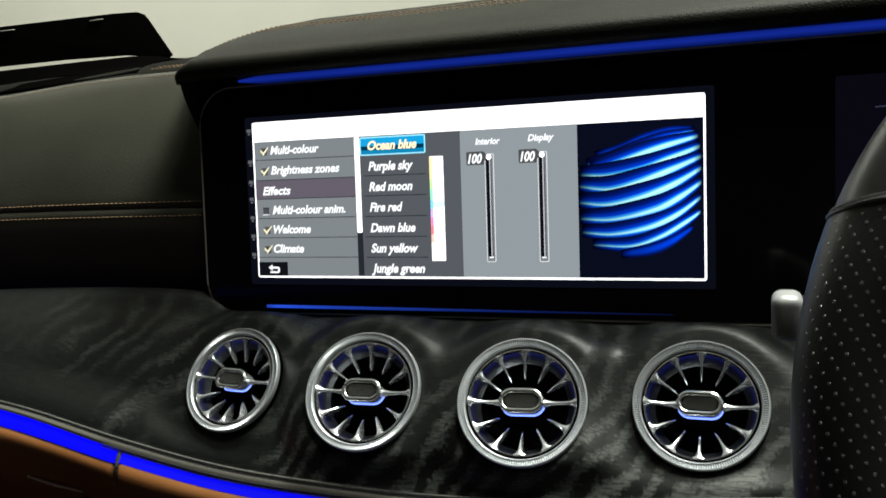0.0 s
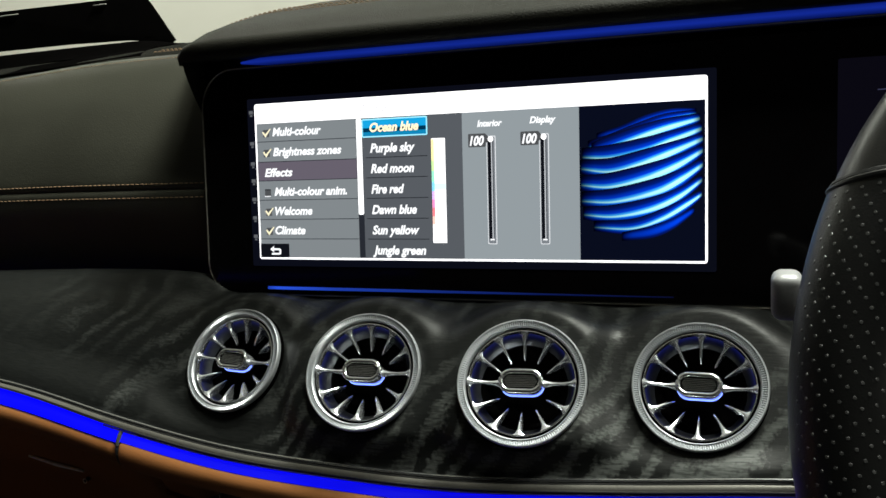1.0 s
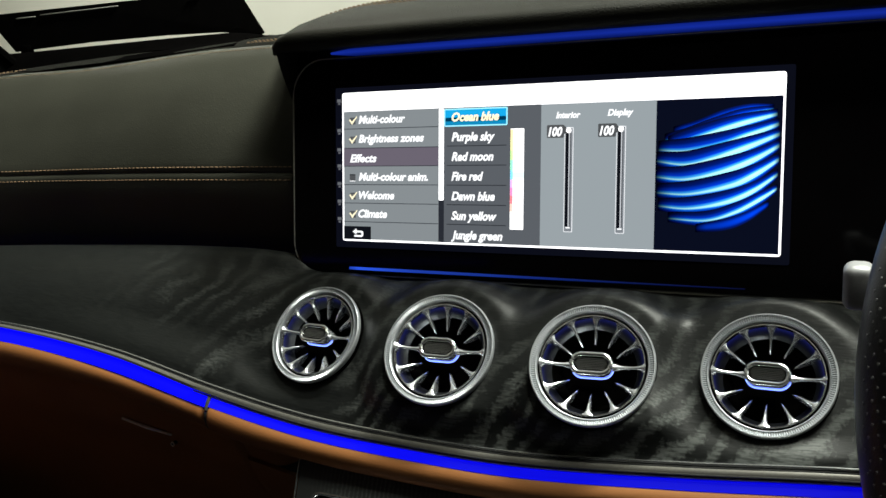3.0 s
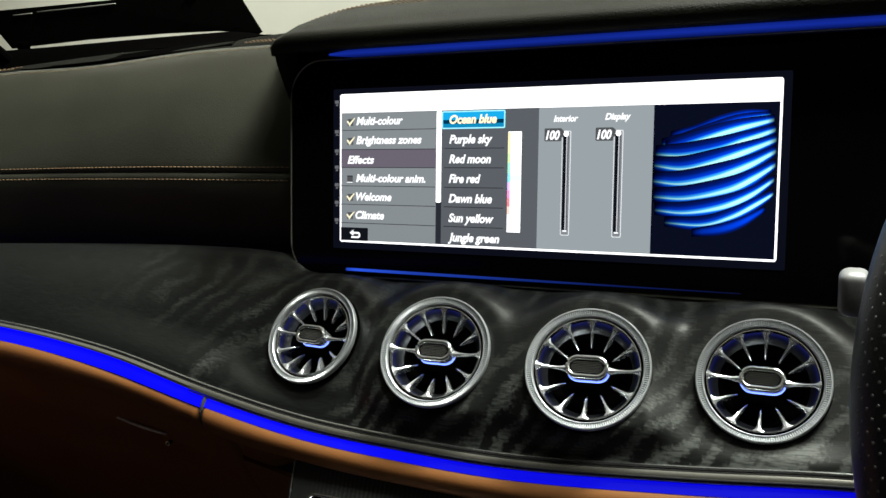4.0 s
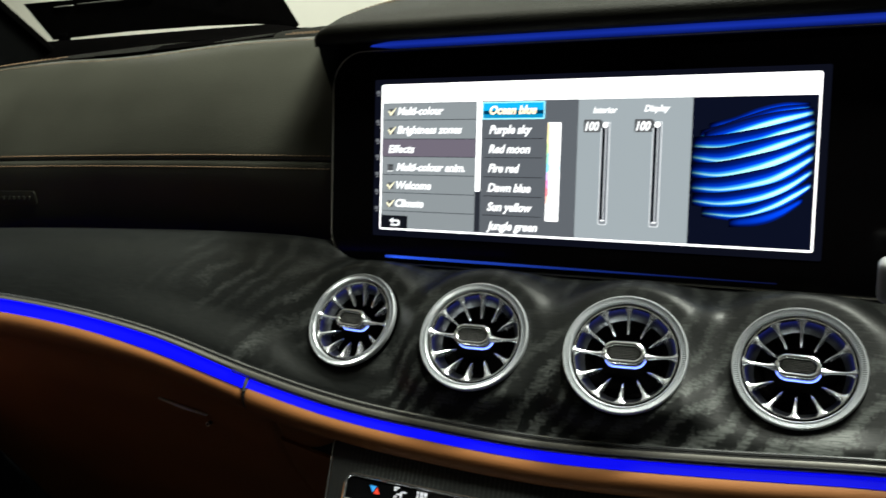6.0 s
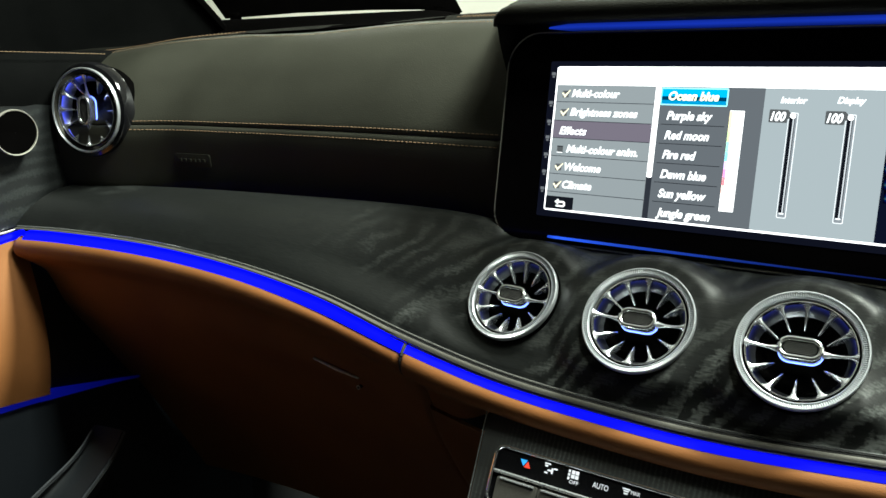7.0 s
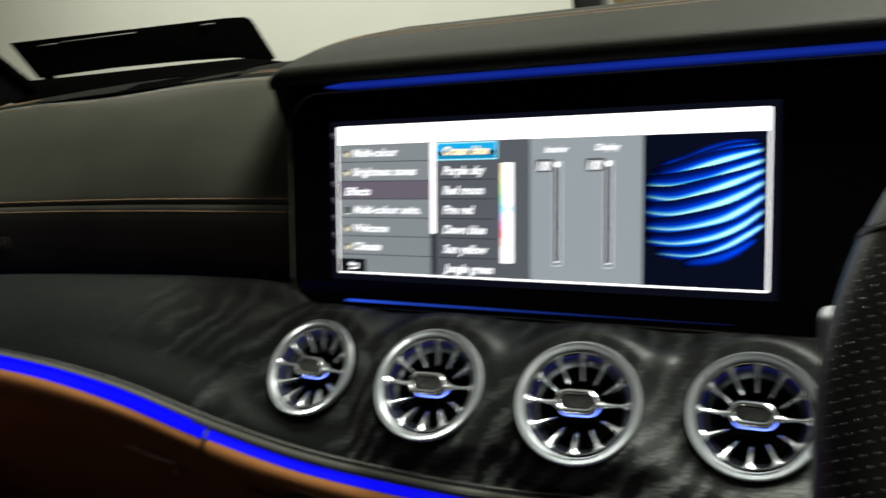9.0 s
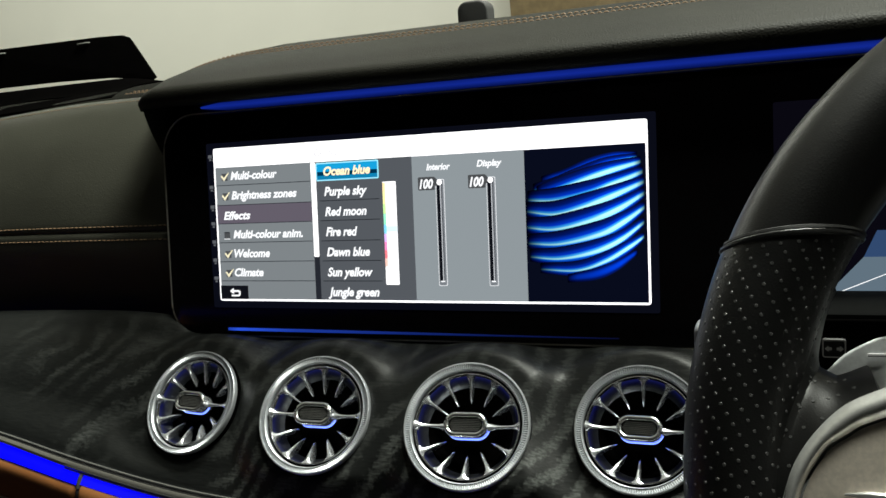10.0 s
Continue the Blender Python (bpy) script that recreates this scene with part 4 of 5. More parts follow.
WAVES = [([(222, 31), (236, 28.5), (250, 23.6), (264, 20.2), (277, 19.2)], 3.4), ([(217, 36), (230, 34.2), (243.6, 29.8), (260, 24), (277, 20.6)], 4.6), ([(219, 38.2), (230, 36.4), (256.5, 28.8), (279, 23.0)], 5.5), ([(213.5, 41.2), (230, 42), (249.7, 39.2), (262.8, 34.9), (280, 28.4)], 6.2),
         ([(212.6, 47.6), (229.5, 49.6), (246.2, 46.6), (262.6, 41.2), (280.6, 33.8)], 6.4), ([(212.4, 56.6), (229.1, 58), (249.2, 54.4), (265.6, 48.5), (280.6, 40)], 6.6), ([(213, 65.6), (232.2, 66.2), (255.5, 61.6), (268.6, 55.5), (280.6, 47.4)], 6.4),
         ([(214, 73.2), (231.8, 74.4), (252, 71.1), (266.8, 65), (280.2, 55.4)], 5.6), ([(220, 80.2), (241.7, 81), (258.4, 76.1), (271.5, 68.9), (280, 63)], 4.6), ([(236, 86), (252, 84), (264, 79.5), (276, 71.5)], 3.6)]


def core(s, t):
    """Across a wave: its bright core grows wide towards the far end."""
    a, b = 0.62 - 0.16 * smooth(0.15, 0.8, s), 0.68 + 0.05 * smooth(0.15, 0.8, s)
    if t < a:
        return 0.62 * t / a
    if t < b:
        return 0.62 + 0.06 * (t - a) / (b - a)
    return 0.68 + 0.32 * (t - b) / (1 - b)


for k, (pts, half) in enumerate(WAVES):
    fine = through_points(pts, 36)
    bm = bmesh.new()
    uv = bm.loops.layers.uv.new("across")
    grid_v = []
    for i, (u, v) in enumerate(fine):
        s = i / 35
        h = half * (0.35 + 0.65 * math.sin(math.pi * min(1, s * 0.8 + 0.15)))
        grid_v.append([(bm.verts.new(ui(u, v + (t - 0.66) * 2 * h, 3 + 0.3 * k)), (s, core(s, t) if 0 < k < 9 else 0.46 * math.sin(math.pi * t))) for t in steps(0, 1, 19)])
    for a, b in zip(grid_v, grid_v[1:]):
        for i in range(18):
            q = (a[i], a[i + 1], b[i + 1], b[i])
            f = bm.faces.new([p[0] for p in q])
            for loop, p in zip(f.loops, q):
                loop[uv].uv = p[1]
    part("light_wave", bm, wm, screen, "glowing blue light wave", False, False)
# icons of the page behind the menu, half covered by it
for k, v in enumerate((4, 24, 37, 48, 60, 72, 84)):
    rect("hidden_icon", -4.2, -1.0, v, v + 2.2, 1, UI_ICON)
    rect("hidden_icon", -3.4, -1.6, v + 2.6, v + 3.8, 1, UI_ICON)

# ---- instrument display behind the wheel ----
cluster = part("instrument_screen", prism(rounded(0.001, 0.292, 0.7305, 0.8385, 0.001, 2), 0.0004, lambda u, v, d: face(u, v, d - 0.0003)), lit("cluster_dark", 9, 8, 16), disp, "dark instrument screen with a pale blue road picture")


def cluster_flat(name, poly, layer, mat, label=""):
    bm = bmesh.new()
    bm.faces.new([bm.verts.new(face(x, z, -0.0004 - 0.0002 * layer)) for x, z in poly])
    bmesh.ops.recalc_face_normals(bm, faces=bm.faces)
    return part(name, bm, mat, cluster, label, False, False)


cluster_flat("road_picture", [(0.026, 0.7425), (0.27, 0.7425), (0.25, 0.760), (0.042, 0.760)], 1, lit("cluster_pale", 88, 104, 116), "pale grey road picture")
cluster_flat("road_band", [(0.042, 0.760), (0.25, 0.760), (0.235, 0.773), (0.048, 0.773)], 1, lit("cluster_blue", 44, 66, 100), "blue distance band")
cluster_flat("road_line", [(0.030, 0.7425), (0.0312, 0.7425), (0.072, 0.760), (0.0712, 0.760)], 2, UI_TEXT, "thin white road line")
cluster_flat("road_edge", [(0.026, 0.7418), (0.27, 0.7418), (0.27, 0.7428), (0.026, 0.7428)], 2, UI_ICON)
cluster_flat("scale_line", [(0.019, 0.822), (0.06, 0.823), (0.06, 0.8235), (0.019, 0.8225)], 2, lit("cluster_line", 50, 52, 74))

# leather ledge under the instruments with the warning button
ledge = thing("column_ledge", (0.10, 0.52, 0.70), "black leather ledge below the instrument display", "panel")
lp = [(0.552, 0.742), (0.530, 0.746), (0.510, 0.7475), (0.502, 0.7455), (0.499, 0.741), (0.500, 0.715), (0.510, 0.690), (0.53, 0.665)]
part("cover", sheet([[(x, y, z) for y, z in through_points(lp, 24)] for x in steps(0.004, 0.34, 30)], 0.004), PILLAR, ledge)
part("lip", tube([(x, 0.4985, 0.7418) for x in steps(0.006, 0.338, 30)], 0.0007, 6), DARK_BOARD, ledge, "dark lip seam")
BUTTON_MARK = glow("dim_key_symbol", lin(42, 42, 39), 1.0)
btn = part("button", prism(rounded(0.0205, 0.0305, 0.7265, 0.7350, 0.0012, 4), 0.002, lambda u, v, d: (u, 0.4915 + d, v), 0.0004), MATT, ledge, "black button with two arrows")
part("button_outline", tube([(u, 0.4911, v) for u, v in rounded(0.0209, 0.0301, 0.7268, 0.7347, 0.0010, 3)], 0.0003, 5, True), BUTTON_MARK, btn)
for sgn, cx in ((-1, 0.0232), (1, 0.0278)):
    bm = bmesh.new()
    pts = [(-0.0017, 0), (0, 0.0015), (0, 0.0007), (0.0013, 0.0007), (0.0013, -0.0007), (0, -0.0007), (0, -0.0015)]
    bm.faces.new([bm.verts.new((cx - sgn * u, 0.4908, 0.7308 + v)) for u, v in pts])
    bmesh.ops.solidify(bm, geom=list(bm.faces), thickness=0.0002)
    part("arrow", bm, BUTTON_MARK, btn, "pale arrow")

# ---- column stalk ----
stalk = thing("column_stalk", (0.06, 0.445, 0.745), "black column stalk with a grey metal end cap", "stalk")
part("end_cap", block(-0.0305, -0.0180, 0.442, 0.458, 0.7355, 0.7555, 0.0042, 4), CAP, stalk, "rounded grey end cap")
part("stem", tube([(-0.021, 0.451, 0.7465), (-0.008, 0.460, 0.740), (0.006, 0.482, 0.716), (0.03, 0.52, 0.685)], [0.0085, 0.0092, 0.0085, 0.009], 14, False, 0.9), MATT, stalk, "black stem")

# ---- steering wheel ----
wheel = thing("steering_wheel", (0.161, 0.356, 0.752), "black leather steering wheel with perforated grips and silver spokes", "steering wheel")
TILT_W = radians(22)
R0 = 0.164


def on_wheel(u, v, d):
    """In the wheel's plane: u to the right, v up along the wheel, d towards the driver; metres."""
    return Vector((0.161 + u, 0.356 + v * math.sin(TILT_W) - d * math.cos(TILT_W), 0.752 + v * math.cos(TILT_W) + d * math.sin(TILT_W)))


def rim_size(a):
    """Half width and half depth of the rim at the angle a (degrees)."""
    w = 0.0160 + 0.0020 * math.exp(-((abs(a - 90) - 58) / 18) ** 2)
    return w, 0.0172


def rim_point(a, b, grow=0.0):
    w, d = rim_size(a)
    t = radians(b)
    r = R0 + (w + grow) * math.cos(t) * (1 if math.cos(t) > 0 else 1.0)
    h = (d + grow) * math.sin(t)
    a += (-3.75 if 90 < a < 270 else 3.75) * (1 - math.cos(t)) * math.exp(-((abs((a + 90) % 360 - 180) - 71.5) / 26) ** 2)
    ca, sa = math.cos(radians(a)), math.sin(radians(a))
    return on_wheel(r * ca - 0.006, r * sa - 0.0150, h)


def rim_arc(a0, a1, n, grow=0.0):
    rows = [[rim_point(a, b, grow) for b in [360 * k / 28 for k in range(28)]] for a in steps(a0, a1, n)]
    bm = grid(rows, True)
    bmesh.ops.holes_fill(bm, edges=[e for e in bm.edges if e.is_boundary], sides=40)
    bmesh.ops.recalc_face_normals(bm, faces=bm.faces)
    return bm


part("upper_rim", rim_arc(22.3, 157.1, 70), WHEEL_HIDE, wheel, "smooth black leather rim")
part("grip", rim_arc(157.7, 218, 42, 0.0006), WHEEL_HIDE, wheel, "perforated black leather grip")
part("lower_rim", rim_arc(218.5, 321.5, 50), WHEEL_HIDE, wheel, "smooth black leather rim")
part("grip", rim_arc(322, 381.7, 42, 0.0006), WHEEL_HIDE, wheel, "perforated black leather grip")
HOLE = plain("perforation", (0.055, 0.055, 0.055), 0.45)


def dots(a0, a1):
    bm = bmesh.new()
    j = 0
    a = a0
    while a < a1:
        for k in range(15):
            b = 30 + 14 * k + (7 if j % 2 else 0)
            p = rim_point(a, b, 0.0006)
            q = rim_point(a, b, 0.01)
            n = (q - p).normalized()
            m = Matrix.Translation(p) @ n.to_track_quat("Z", "Y").to_matrix().to_4x4()
            bmesh.ops.create_cone(bm, cap_ends=True, segments=6, radius1=0.0006, radius2=0.0005, depth=0.00012, matrix=m)
        a += 1.15
        j += 1
    return bm


tagged(part("perforation", dots(159.3, 209), HOLE, wheel, "rows of fine perforations"), kind="stuff")
part("grip_edge", tube([rim_point(158.0, b, 0.0003) for b in [360 * k / 28 for k in range(28)]], 0.0011, 8, True), WHEEL_HIDE, wheel, "raised leather edge of the grip")
part("rim_seam", tube([rim_point(157.4, b, 0.0002) for b in [360 * k / 28 for k in range(28)]], 0.0008, 6, True), MATT, wheel, "dark seam")


SPOKE_SILVER = plain("spoke_silver", (0.88, 0.88, 0.86), 0.24, 0.72, 700, 0.05, 0.02)


# spokes: leather web, silver surround, metal key panel
def spoke(sign):
    def at(u, v, d):
        return on_wheel(sign * u, v, d)
    web_out = [(-0.146, 0.044), (-0.149, 0.036), (-0.1508, 0.0285), (-0.1520, 0.0205), (-0.1505, 0.0145), (-0.1459, 0.0110), (-0.1399, 0.0092), (-0.130, 0.013)]
    web_in = [(-0.157, 0.050), (-0.160, 0.036), (-0.166, 0.012), (-0.167, -0.014), (-0.160, -0.026), (-0.148, -0.014), (-0.138, -0.006), (-0.128, 0.002)]

    def web_point(a, c, t):
        return at(a[0] + (c[0] - a[0]) * t, a[1] + (c[1] - a[1]) * t, -0.011 + 0.0185 * math.sqrt(max(0, 1 - (1 - t) ** 2)))
    fine_out, fine_in = through_points(web_out, 40), through_points(web_in, 40)
    part("spoke_web", sheet([[web_point(a, c, t) for t in steps(0, 1, 16)] for a, c in zip(fine_out, fine_in)], 0.006), WHEEL_HIDE, wheel, "perforated leather between rim and spoke")
    bm = bmesh.new()
    for i in range(8, 38, 3):
        for k, t in enumerate((0.12, 0.3, 0.5, 0.72, 0.92)):
            m = min(38, i + k % 2)
            p = web_point(fine_out[m], fine_in[m], t)
            e1 = web_point(fine_out[m + 1], fine_in[m + 1], t) - p
            e2 = web_point(fine_out[m], fine_in[m], t + 0.05) - p
            n = e1.cross(e2).normalized()
            n = n if n.y < 0 else -n
            bmesh.ops.create_cone(bm, cap_ends=True, segments=6, radius1=0.0006, radius2=0.0005, depth=0.0003, matrix=Matrix.Translation(p + n * 0.0061) @ n.to_track_quat("Z", "Y").to_matrix().to_4x4())
    tagged(part("web_perforation", bm, HOLE, wheel, "fine perforations in the leather"), kind="stuff")
    outer = [(-0.1590, -0.0820), (-0.1590, -0.0470), (-0.1570, -0.0220), (-0.1525, -0.0085), (-0.1430, 0.0036), (-0.1325, 0.0100), (-0.1115, 0.0180), (-0.0755, 0.0240)]
    inner = [(-0.1550, -0.0820), (-0.1550, -0.0470), (-0.1530, -0.0220), (-0.1465, -0.0082), (-0.1400, -0.0025), (-0.1328, 0.0018), (-0.1115, 0.0090), (-0.0755, 0.0140)]
    rows = []
    for (a, b), (c, e) in zip(through_points(outer, 50), through_points(inner, 50)):
        rows.append([at(a + (c - a) * t, b + (e - b) * t, 0.0145 + 0.0042 * math.sin(math.pi * (0.12 + 0.76 * t))) for t in steps(0, 1, 9)])
    part("spoke_surround", sheet(rows, 0.004), SPOKE_SILVER, wheel, "satin silver spoke surround")
    keys = []
    for (a, b) in through_points(inner, 50):
        keys.append([at(a + 0.0006 + (-0.07 - a) * t, b - 0.0006 + (-0.085 - b) * t * 0.6, 0.0155 + 0.004 * math.sin(math.pi * t) * 0.5) for t in steps(0, 1, 12)])
    part("key_panel", sheet(keys, 0.004), GREY_METAL, wheel, "brown-grey metal key panel")
    part("key_ridge", tube([at(-0.1410, -0.0190, 0.0168), at(-0.135, -0.0186, 0.0182), at(-0.123, -0.0188, 0.0190), at(-0.10, -0.0195, 0.0195)], [0.0004, 0.0011, 0.0014, 0.0014], 8), SPOKE_SILVER, wheel, "bright key ridge")
    part("phone_icon", tube([at(-0.1315, -0.0292, 0.0182), at(-0.1300, -0.0262, 0.0184), at(-0.1265, -0.0245, 0.0186), at(-0.122, -0.0250, 0.0188), at(-0.1205, -0.028, 0.0188)], [0.0012, 0.0008, 0.0007, 0.0008, 0.0012], 8), DUST, wheel, "pale handset symbol")
    pad = [(-0.1462, 0.0060), (-0.1459, 0.0108), (-0.1444, 0.0148), (-0.1412, 0.0189), (-0.1366, 0.0235), (-0.1294, 0.0277), (-0.1245, 0.0295), (-0.105, 0.0330), (-0.096, 0.0290), (-0.098, 0.0060), (-0.130, 0.0020)]
    poly = [(u, v) for u, v in through_points(pad + [pad[0]], 40)[:-1]]
    part("shift_paddle", prism(poly, -0.003, lambda u, v, d: at(u, v, -0.036 + d), 0.0010), PADDLE, wheel, "satin silver shift paddle")
    part("paddle_mark", tube([at(-0.1300, 0.0230, -0.0350), at(-0.1240, 0.0232, -0.0350)], 0.0006, 6), GREY_PLASTIC, wheel, "pale minus mark")


spoke(1)
spoke(-1)
hubp = [(0.075 * math.cos(t), 0.06 * math.sin(t) - 0.005) for t in [math.tau * k / 40 for k in range(40)]]
part("hub_pad", prism(hubp, -0.05, lambda u, v, d: on_wheel(u, v, 0.022 + d), 0.008), BLACK_HIDE, wheel, "black airbag pad")
col = thing("steering_column", (0.161, 0.44, 0.73), "matt black steering column shroud", "column")
part("shroud", tube([on_wheel(0, 0, -0.03), on_wheel(0, -0.005, -0.10), on_wheel(0, -0.01, -0.16)], [0.045, 0.05, 0.055], 24), MATT, col)

# ---- centre console ----
con = thing("centre_console", (-0.2, 0.40, 0.0), "black ash centre console with a climate key bar", "console")


def slope(x, w, d=0.0):
    """On the console's face: x across, w metres down the slope, d outwards."""
    return (x, 0.457 - 0.431 * w - 0.902 * d, 0.6045 - 0.902 * w + 0.431 * d)


part("face_panel", prism([(-0.3365, -0.012), (-0.064, -0.012), (-0.064, 0.16), (-0.331, 0.16)], -0.02, lambda u, v, d: slope(u, v, d), 0.0008), ASH_FINE, con, "black ash face panel")
part("side_edge", tube([slope(-0.3368 + 0.033 * w, w, 0.0004) for w in steps(-0.012, 0.16, 12)], 0.0006, 6), CHROME, con, "thin chrome side edge")
part("body", block(-0.325, -0.075, 0.10, 0.375, 0.0, 0.47, 0.02, 3), MATT, con, "black console body")
frame_poly = [(u, w) for u, w in rounded(-0.3225, -0.078, 0.0105, 0.0465, 0.006, 6)]
part("key_bar", prism(frame_poly, 0.003, lambda u, v, d: slope(u, v, d - 0.0015)), PIANO, con, "glossy black key bar")
part("bar_rim", tube([slope(u, w, 0.0016) for u, w in frame_poly], 0.0010, 8, True), CHROME, con, "thin chrome rim")
part("bar_rib", tube([slope(x, 0.0265, 0.0022) for x in steps(-0.3205, -0.080, 20)], 0.0012, 8), SATIN, con, "silver dividing rib")
for k in range(8):
    x = -0.3165 + 0.0294 * k
    part("toggle_key", prism(rounded(x, x + 0.0282, 0.0290, 0.0440, 0.0014, 3), 0.004, lambda u, v, d: slope(u, v, d), 0.0007), BAND_METAL, con, "satin grey toggle key")
    part("toggle_edge", tube([slope(x + 0.002, 0.0300, 0.0042), slope(x + 0.0262, 0.0300, 0.0042)], 0.0007, 6), SATIN, con, "silver toggle edge")
MARK = glow("key_symbol", lin(225, 228, 230), 0.8)


def mark(name, poly, mat=MARK, label=""):
    bm = bmesh.new()
    bm.faces.new([bm.verts.new(slope(u, w, 0.0019)) for u, w in poly])
    bmesh.ops.recalc_face_normals(bm, faces=bm.faces)
    return part(name, bm, mat, con, label, False, False)


def on_bar(u, w, layer):
    return Vector(slope(u / 1000, w / 1000, 0.0019))


def box(u0, u1, w0, w1, mat=MARK, name="key_mark"):
    return mark(name, [(u0, w0), (u1, w0), (u1, w1), (u0, w1)], mat)


mark("temperature_mark", [(-0.3045, 0.0150), (-0.2995, 0.0150), (-0.3018, 0.0190)], glow("mark_blue", lin(60, 160, 235), 0.9), "blue triangle")
mark("temperature_mark", [(-0.3012, 0.0195), (-0.2990, 0.0155), (-0.2968, 0.0195)], glow("mark_red", lin(235, 70, 50), 0.9), "red triangle")
box(-0.2875, -0.2835, 0.0128, 0.0136), box(-0.2872, -0.2852, 0.0140, 0.0152), box(-0.2850, -0.2825, 0.0165, 0.0175), box(-0.2825, -0.2812, 0.0152, 0.0186), box(-0.2810, -0.2785, 0.0148, 0.0158), box(-0.2868, -0.2846, 0.0182, 0.0192)
for i in range(3):
    box(-0.2712, -0.2698, 0.0128 + 0.0022 * i, 0.0144 + 0.0022 * i)
for i in range(2):
    for j in range(2):
        box(-0.2690 + 0.0026 * i, -0.2668 + 0.0026 * i, 0.0128 + 0.0026 * j, 0.0150 + 0.0026 * j)
letters("OFF", -269.5, -263.5, 20.8, 2.2, 0, MARK, 0, 0.0, on_bar, con, "key_word")
letters("AUTO", -254.5, -244.5, 19.0, 3.3, 0, MARK, 0, 0.0, on_bar, con, "key_word")
box(-0.2360, -0.2312, 0.0140, 0.0148), box(-0.2352, -0.2320, 0.0152, 0.0160), box(-0.2348, -0.2324, 0.0166, 0.0174)
letters("MAX", -230.6, -225.0, 16.6, 2.2, 0, MARK, 0, 0.0, on_bar, con, "key_word")
letters("MENU", -205, -196, 17.4, 2.6, 0, MARK, 0, 0.0, on_bar, con, "key_word")
box(-0.2515, -0.2470, 0.0272, 0.0284, glow("key_red", (1.0, 0.02, 0.01), 2.0), "key_lamp")
letters("A/C", -172, -163, 17.6, 3.0, 0, MARK, 0, 0.0, on_bar, con, "key_word")

# ---- passenger door ----
door = thing("car_door", (-0.90, 0.1, 0.30), "car door with brown leather, black ash trim and grey pocket", "car door")


def door_x(y, z):
    return -0.876 + 0.020 * smooth(0.66, 0.52, z) - 0.03 * smooth(0.46, 0.75, y)


def door_sheet(y0, y1, zlo, zhi, n, m, out=0.0, bulge=0.0):
    rows = []
    for y in steps(y0, y1, n):
        a, b = zlo(y), zhi(y)
        rows.append([(door_x(y, z) + out + bulge * math.sin(math.pi * k / (m - 1)), y, z) for k, z in enumerate(steps(a, b, m))])
    return sheet(rows, 0.006)


door_trim = spline([-0.6, 0.0, 0.30, 0.42, 0.46, 0.75], [0.60, 0.63, 0.66, 0.674, 0.680, 0.69])
door_mid = spline([-0.6, 0.30, 0.50, 0.75], [0.50, 0.515, 0.508, 0.49])
part("upper_leather", door_sheet(-0.6, 0.74, lambda y: 0.796, lambda y: 0.842 + 0.008 * smooth(0.4, 0.6, y), 40, 14, -0.008, 0.004), PILLAR, door, "black leather upper panel")
part("wood_inlay", door_sheet(-0.6, 0.60, door_trim, lambda y: 0.800, 40, 12, -0.008, 0.0), ASH_DOOR, door, "black ash inlay")
part("chrome_line", tube([(door_x(y, door_trim(y)) + 0.005, y, door_trim(y) - 0.001) for y in steps(-0.6, 0.458, 40)], 0.0013, 8), CHROME, door, "thin chrome line")
part("light_strip", tube([(door_x(y, door_trim(y)) + 0.004, y, door_trim(y) - 0.007) for y in steps(-0.6, 0.450, 40)], 0.0038, 8), BLUE_STRIP, door, "glowing blue light strip")
# Unseen rear of the door, black so no brown light reaches the glovebox.
part("rear_blackout", door_sheet(-0.6, 0.14, door_mid, lambda y: door_trim(y) - 0.011, 20, 18, 0.003, 0.012), PILLAR, door, "unseen rear door panel, black to cut bounced light")
part("middle_leather", door_sheet(0.142, 0.447, door_mid, lambda y: door_trim(y) - 0.011, 40, 18, 0.004, 0.012), BROWN_HIDE, door, "brown leather middle panel")
# Shade in front of the brown leather, made as a black strip.
part("shade_strip", door_sheet(0.449, 0.60, door_mid, lambda y: door_trim(y) - 0.011, 16, 14, -0.004, 0.006), CARPET, door, "black strip standing for the shaded front of the door")
# Emitting sheet: the light strip plus its glow on the door panel.
part("pocket_light", sheet([[(-0.8485 - 0.0006 * k, y, 0.5195 - 0.16 * max(0, y - 0.42) - (0.0030 - 0.0026 * smooth(0.40, 0.56, y)) * k) for k in range(6)] for y in steps(-0.3, 0.56, 40)], 0.002), light_guide("blue_pocket_light", (0.01, 0.02, 1.0), 0.11, "Y", ((0.0, 1.0), (0.80, 1.0), (0.94, 0.4), (1.0, 0.0))), door, "dim blue light above the pocket, drawn wide to hold its glow")
part("lower_panel", door_sheet(-0.6, 0.74, lambda y: 0.05, lambda y: door_mid(y) - 0.004, 30, 14, -0.004), POCKET, door, "slate grey lower door panel")
lip_a = [(-0.800, 0.20, 0.358), (-0.800, 0.35, 0.410), (-0.800, 0.40, 0.436), (-0.802, 0.44, 0.456), (-0.815, 0.47, 0.470)]
lip_b = [(-0.780, 0.20, 0.294), (-0.780, 0.38, 0.380), (-0.780, 0.435, 0.424), (-0.781, 0.465, 0.448), (-0.790, 0.490, 0.468)]
fa, fb = through_points(lip_a, 30), through_points(lip_b, 30)
part("pocket", sheet([[tuple(p + (q - p) * t - (0.02 * math.sin(math.pi * t) if k == 0 else 0) for k, (p, q) in enumerate(zip(u, w))) for t in steps(0, 1, 10)] for u, w in zip(fa, fb)], 0.003), POCKET, door, "slate grey door pocket")
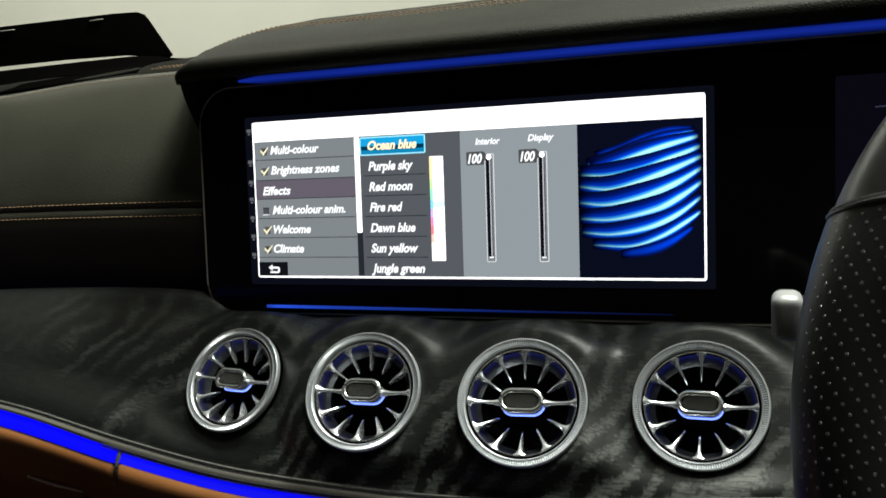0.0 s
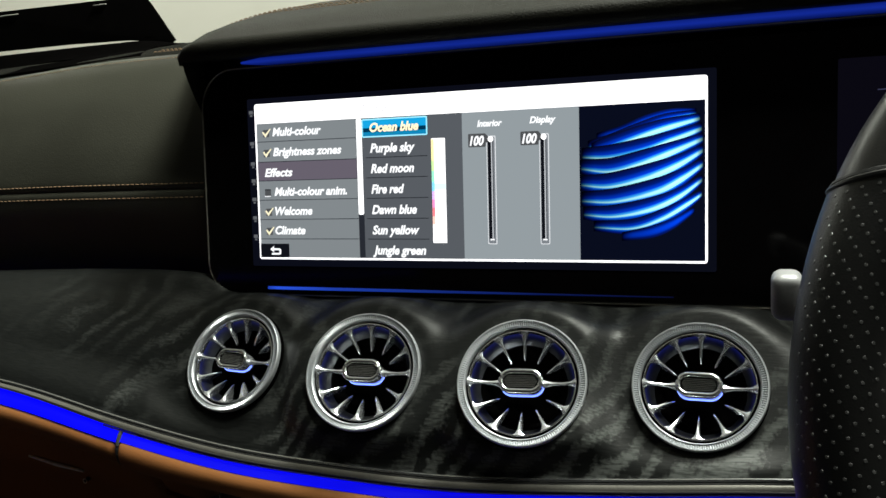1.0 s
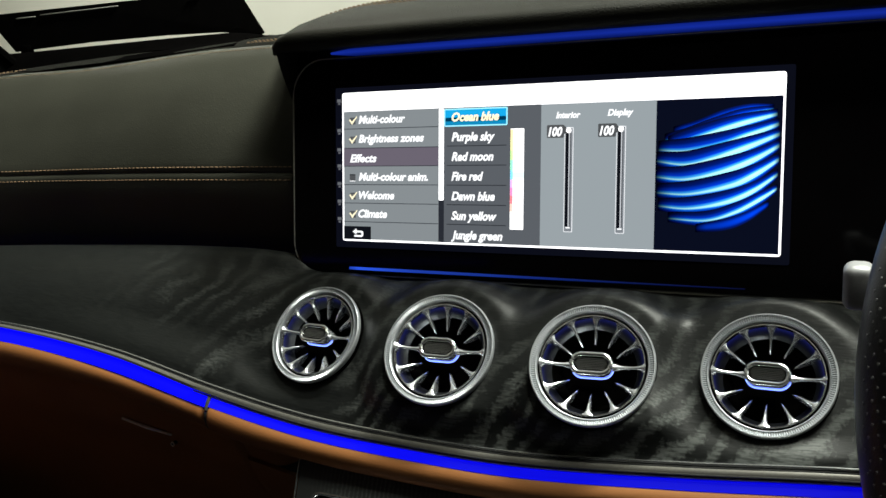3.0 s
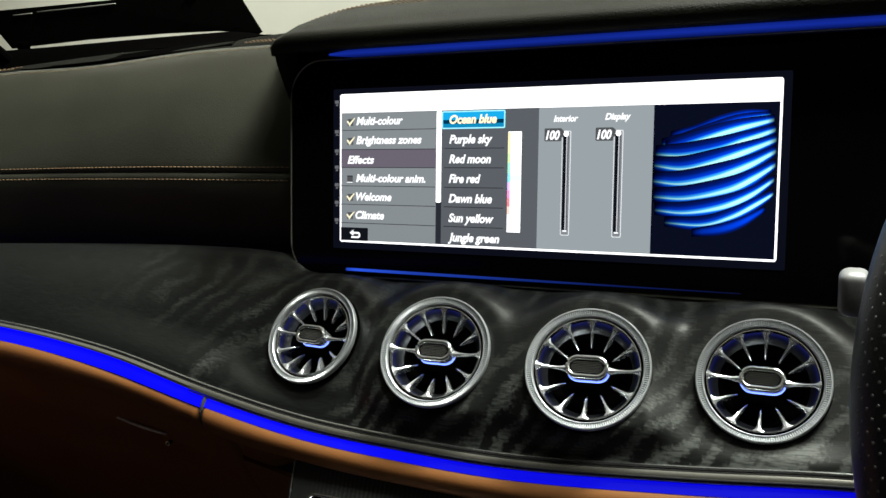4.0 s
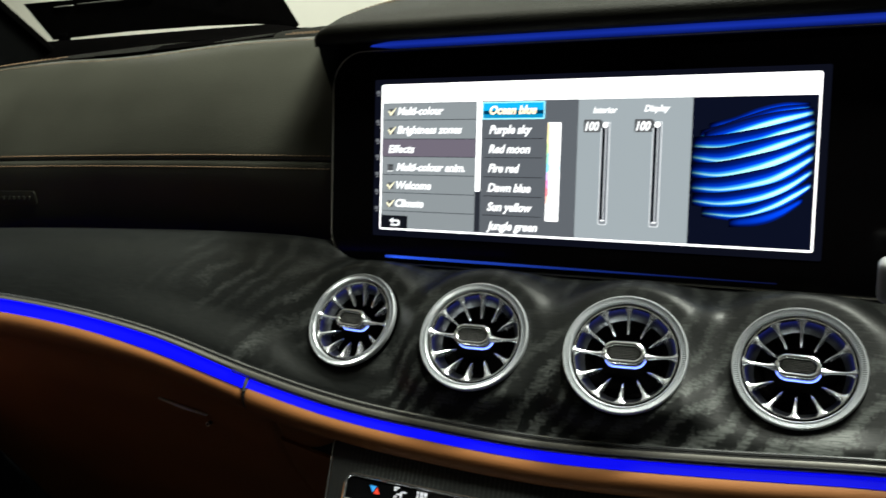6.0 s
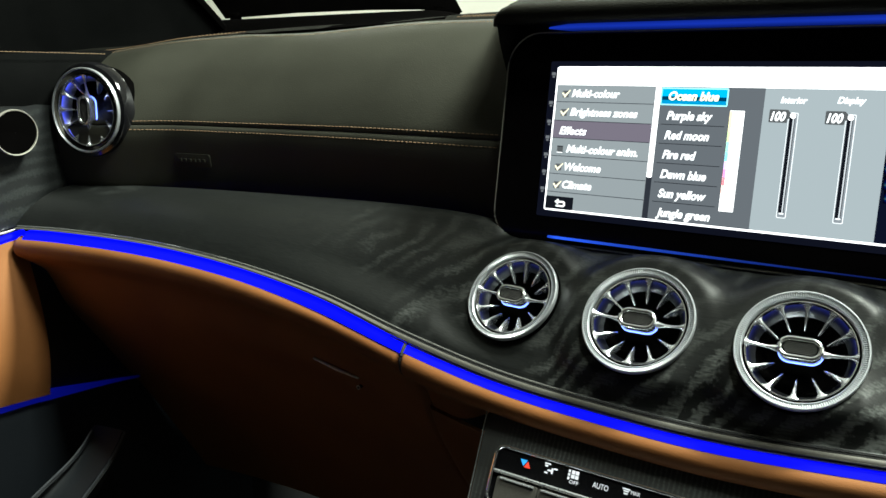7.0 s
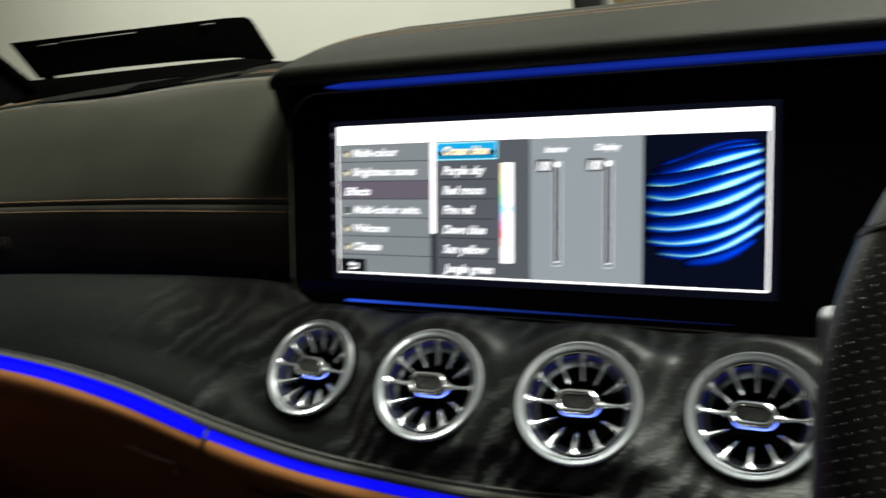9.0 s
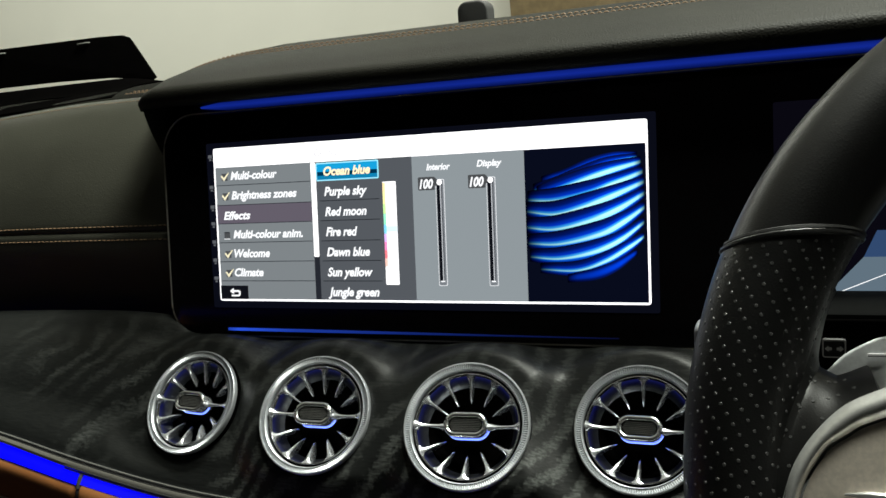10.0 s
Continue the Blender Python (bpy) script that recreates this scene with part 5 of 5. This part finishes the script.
part("pocket_front", sheet([[(x + (0.04 if k else 0) * -1, y + 0.005 * k, z - 0.05 * k) for k in range(5)] for x, y, z in fb], 0.003), MATT, door, "dark pocket front")
SLATE_EDGE = plain("pale_slate_edge", (0.12, 0.13, 0.15), 0.45)
part("pocket_edge", tube(fa, 0.0011, 8), SLATE_EDGE, door, "pale pocket edge")
part("pocket_edge", tube(fb, 0.0014, 8), SLATE_EDGE, door, "pale pocket edge")
tweeter = part("speaker_cover", lathe([(0.0005, 0.0), (0.0198, 0.0), (0.0210, 0.001)], 48), DARK_BOARD, door, "black tweeter cover", True)
tweeter.rotation_euler = (0, 0, radians(90))
tweeter.location = (-0.862 + 0.90, 0.446 - 0.1, 0.771 - 0.30)
tw_ring = part("speaker_ring", lathe([(0.0206, 0.001), (0.0208, -0.0010), (0.0216, -0.0012), (0.0221, 0.0), (0.0221, 0.002)], 56), DARK_METAL, door, "thin metal ring", True)
tw_ring.rotation_euler = (0, 0, radians(90))
tw_ring.location = tweeter.location
tagged(part("door_stitching", stitches([(door_x(y, 0.848) + 0.0065, y, 0.8465) for y in steps(0.2, 0.56, 80)], (1, 0, 0.3)), THREAD, door, "tan stitching along the door top"), kind="stuff")

# ---- windscreen pillar, panel behind the glass, small parts on the dashboard top ----
pillar = thing("windscreen_pillar", (-1.0, 0.75, 0.88), "black padded windscreen pillar trim", "pillar", "", "structure")
rows = []
for s in steps(-0.02, 0.75, 24):
    ex, ey, ez = -0.990 + 0.06 * s, 0.805 - 0.80 * s, 0.893 + 0.62 * s
    rows.append([(ex - 0.002, ey + 0.012, ez - 0.006), (ex + 0.003, ey, ez), (ex - 0.004, ey - 0.02, ez - 0.004), (ex - 0.03, ey - 0.10, ez - 0.03), (ex - 0.05, ey - 0.20, ez - 0.07), (ex - 0.06, ey - 0.34, ez - 0.12)])
part("trim_cover", sheet(rows, 0.004), PILLAR, pillar, "black padded trim")
part("rubber_seal", tube([(-0.987 + 0.06 * s, 0.806 - 0.80 * s, 0.894 + 0.62 * s) for s in steps(-0.01, 0.75, 16)], 0.006, 8), DARK_BOARD, pillar, "dark rubber seal")
panel = thing("black_panel", (-0.85, 0.85, 0.90), "glossy black panel with a cut corner standing behind the windscreen base", "panel")
poly = [(-1.018, 0.9015), (-1.00, 0.9022), (-0.88, 0.9050), (-0.76, 0.9046), (-0.68, 0.9025), (-0.635, 0.8975), (-0.622, 0.8955), (-0.618, 0.898), (-0.652, 0.938), (-0.658, 0.944), (-0.668, 0.9475), (-0.70, 0.949), (-0.90, 0.951), (-1.086, 0.953)]
part("board", prism(poly, 0.002, lambda u, v, d: (u, 0.845 + 0.3 * (v - 0.9) + d, v), 0.0006), DARK_BOARD, panel, "smooth black board")
# Glints along the board's top edge, made as thin grey bars.
for a, b, z in ((-1.02, -0.985, 0.9435), (-0.975, -0.84, 0.9445), (-0.73, -0.712, 0.9435)):
    part("glint_bar", block(a, b, 0.8555, 0.8575, z, z + 0.0012, 0.0004, 1), plain("glint_grey", (0.3, 0.3, 0.28), 0.3), panel, "thin grey bar standing for a glint")
part("foot", block(-0.66, -0.64, 0.846, 0.851, 0.878, 0.906, 0.002), DARK_BOARD, panel)
part("foot", block(-1.01, -0.99, 0.846, 0.852, 0.862, 0.909, 0.002), DARK_BOARD, panel)
tagged(part("washer_nozzle", prism(rounded(-0.2710, -0.2415, 0.893, 0.9345, [0.002, 0.002, 0.009, 0.009], 6), 0.02, lambda u, v, d: (u, 0.85 + d, v), 0.002)
                     , RUBBER), "small black rounded rubber block on the dashboard top", "block")

# ---- cabinet by the far wall ----
BROWN_BOARD = plain("brown_cabinet_board", (0.16, 0.115, 0.055), 0.55, 0, 40, 0.15, 0.05)
cabinet = thing("cabinet", (-0.4, 3.6, -0.30), "dull brown cabinet against the cream wall", "cabinet")
part("plinth", block(-0.98, 0.18, 3.50, 3.78, -0.30, -0.22, 0.004), DARK_BOARD, cabinet, "dark plinth")
part("body", block(-1.00, 0.20, 3.48, 3.795, -0.22, 1.90, 0.006), BROWN_BOARD, cabinet)
for a, b, h in ((-0.995, -0.402, -0.43), (-0.398, 0.195, -0.37)):
    leaf = part("door", block(a, b, 3.460, 3.478, -0.21, 1.89, 0.004), BROWN_BOARD, cabinet)
    part("handle", tube([(h, 3.459, 0.80), (h, 3.437, 0.81), (h, 3.437, 0.93), (h, 3.459, 0.94)], 0.005, 8), DARK_METAL, leaf, "grey metal handle")
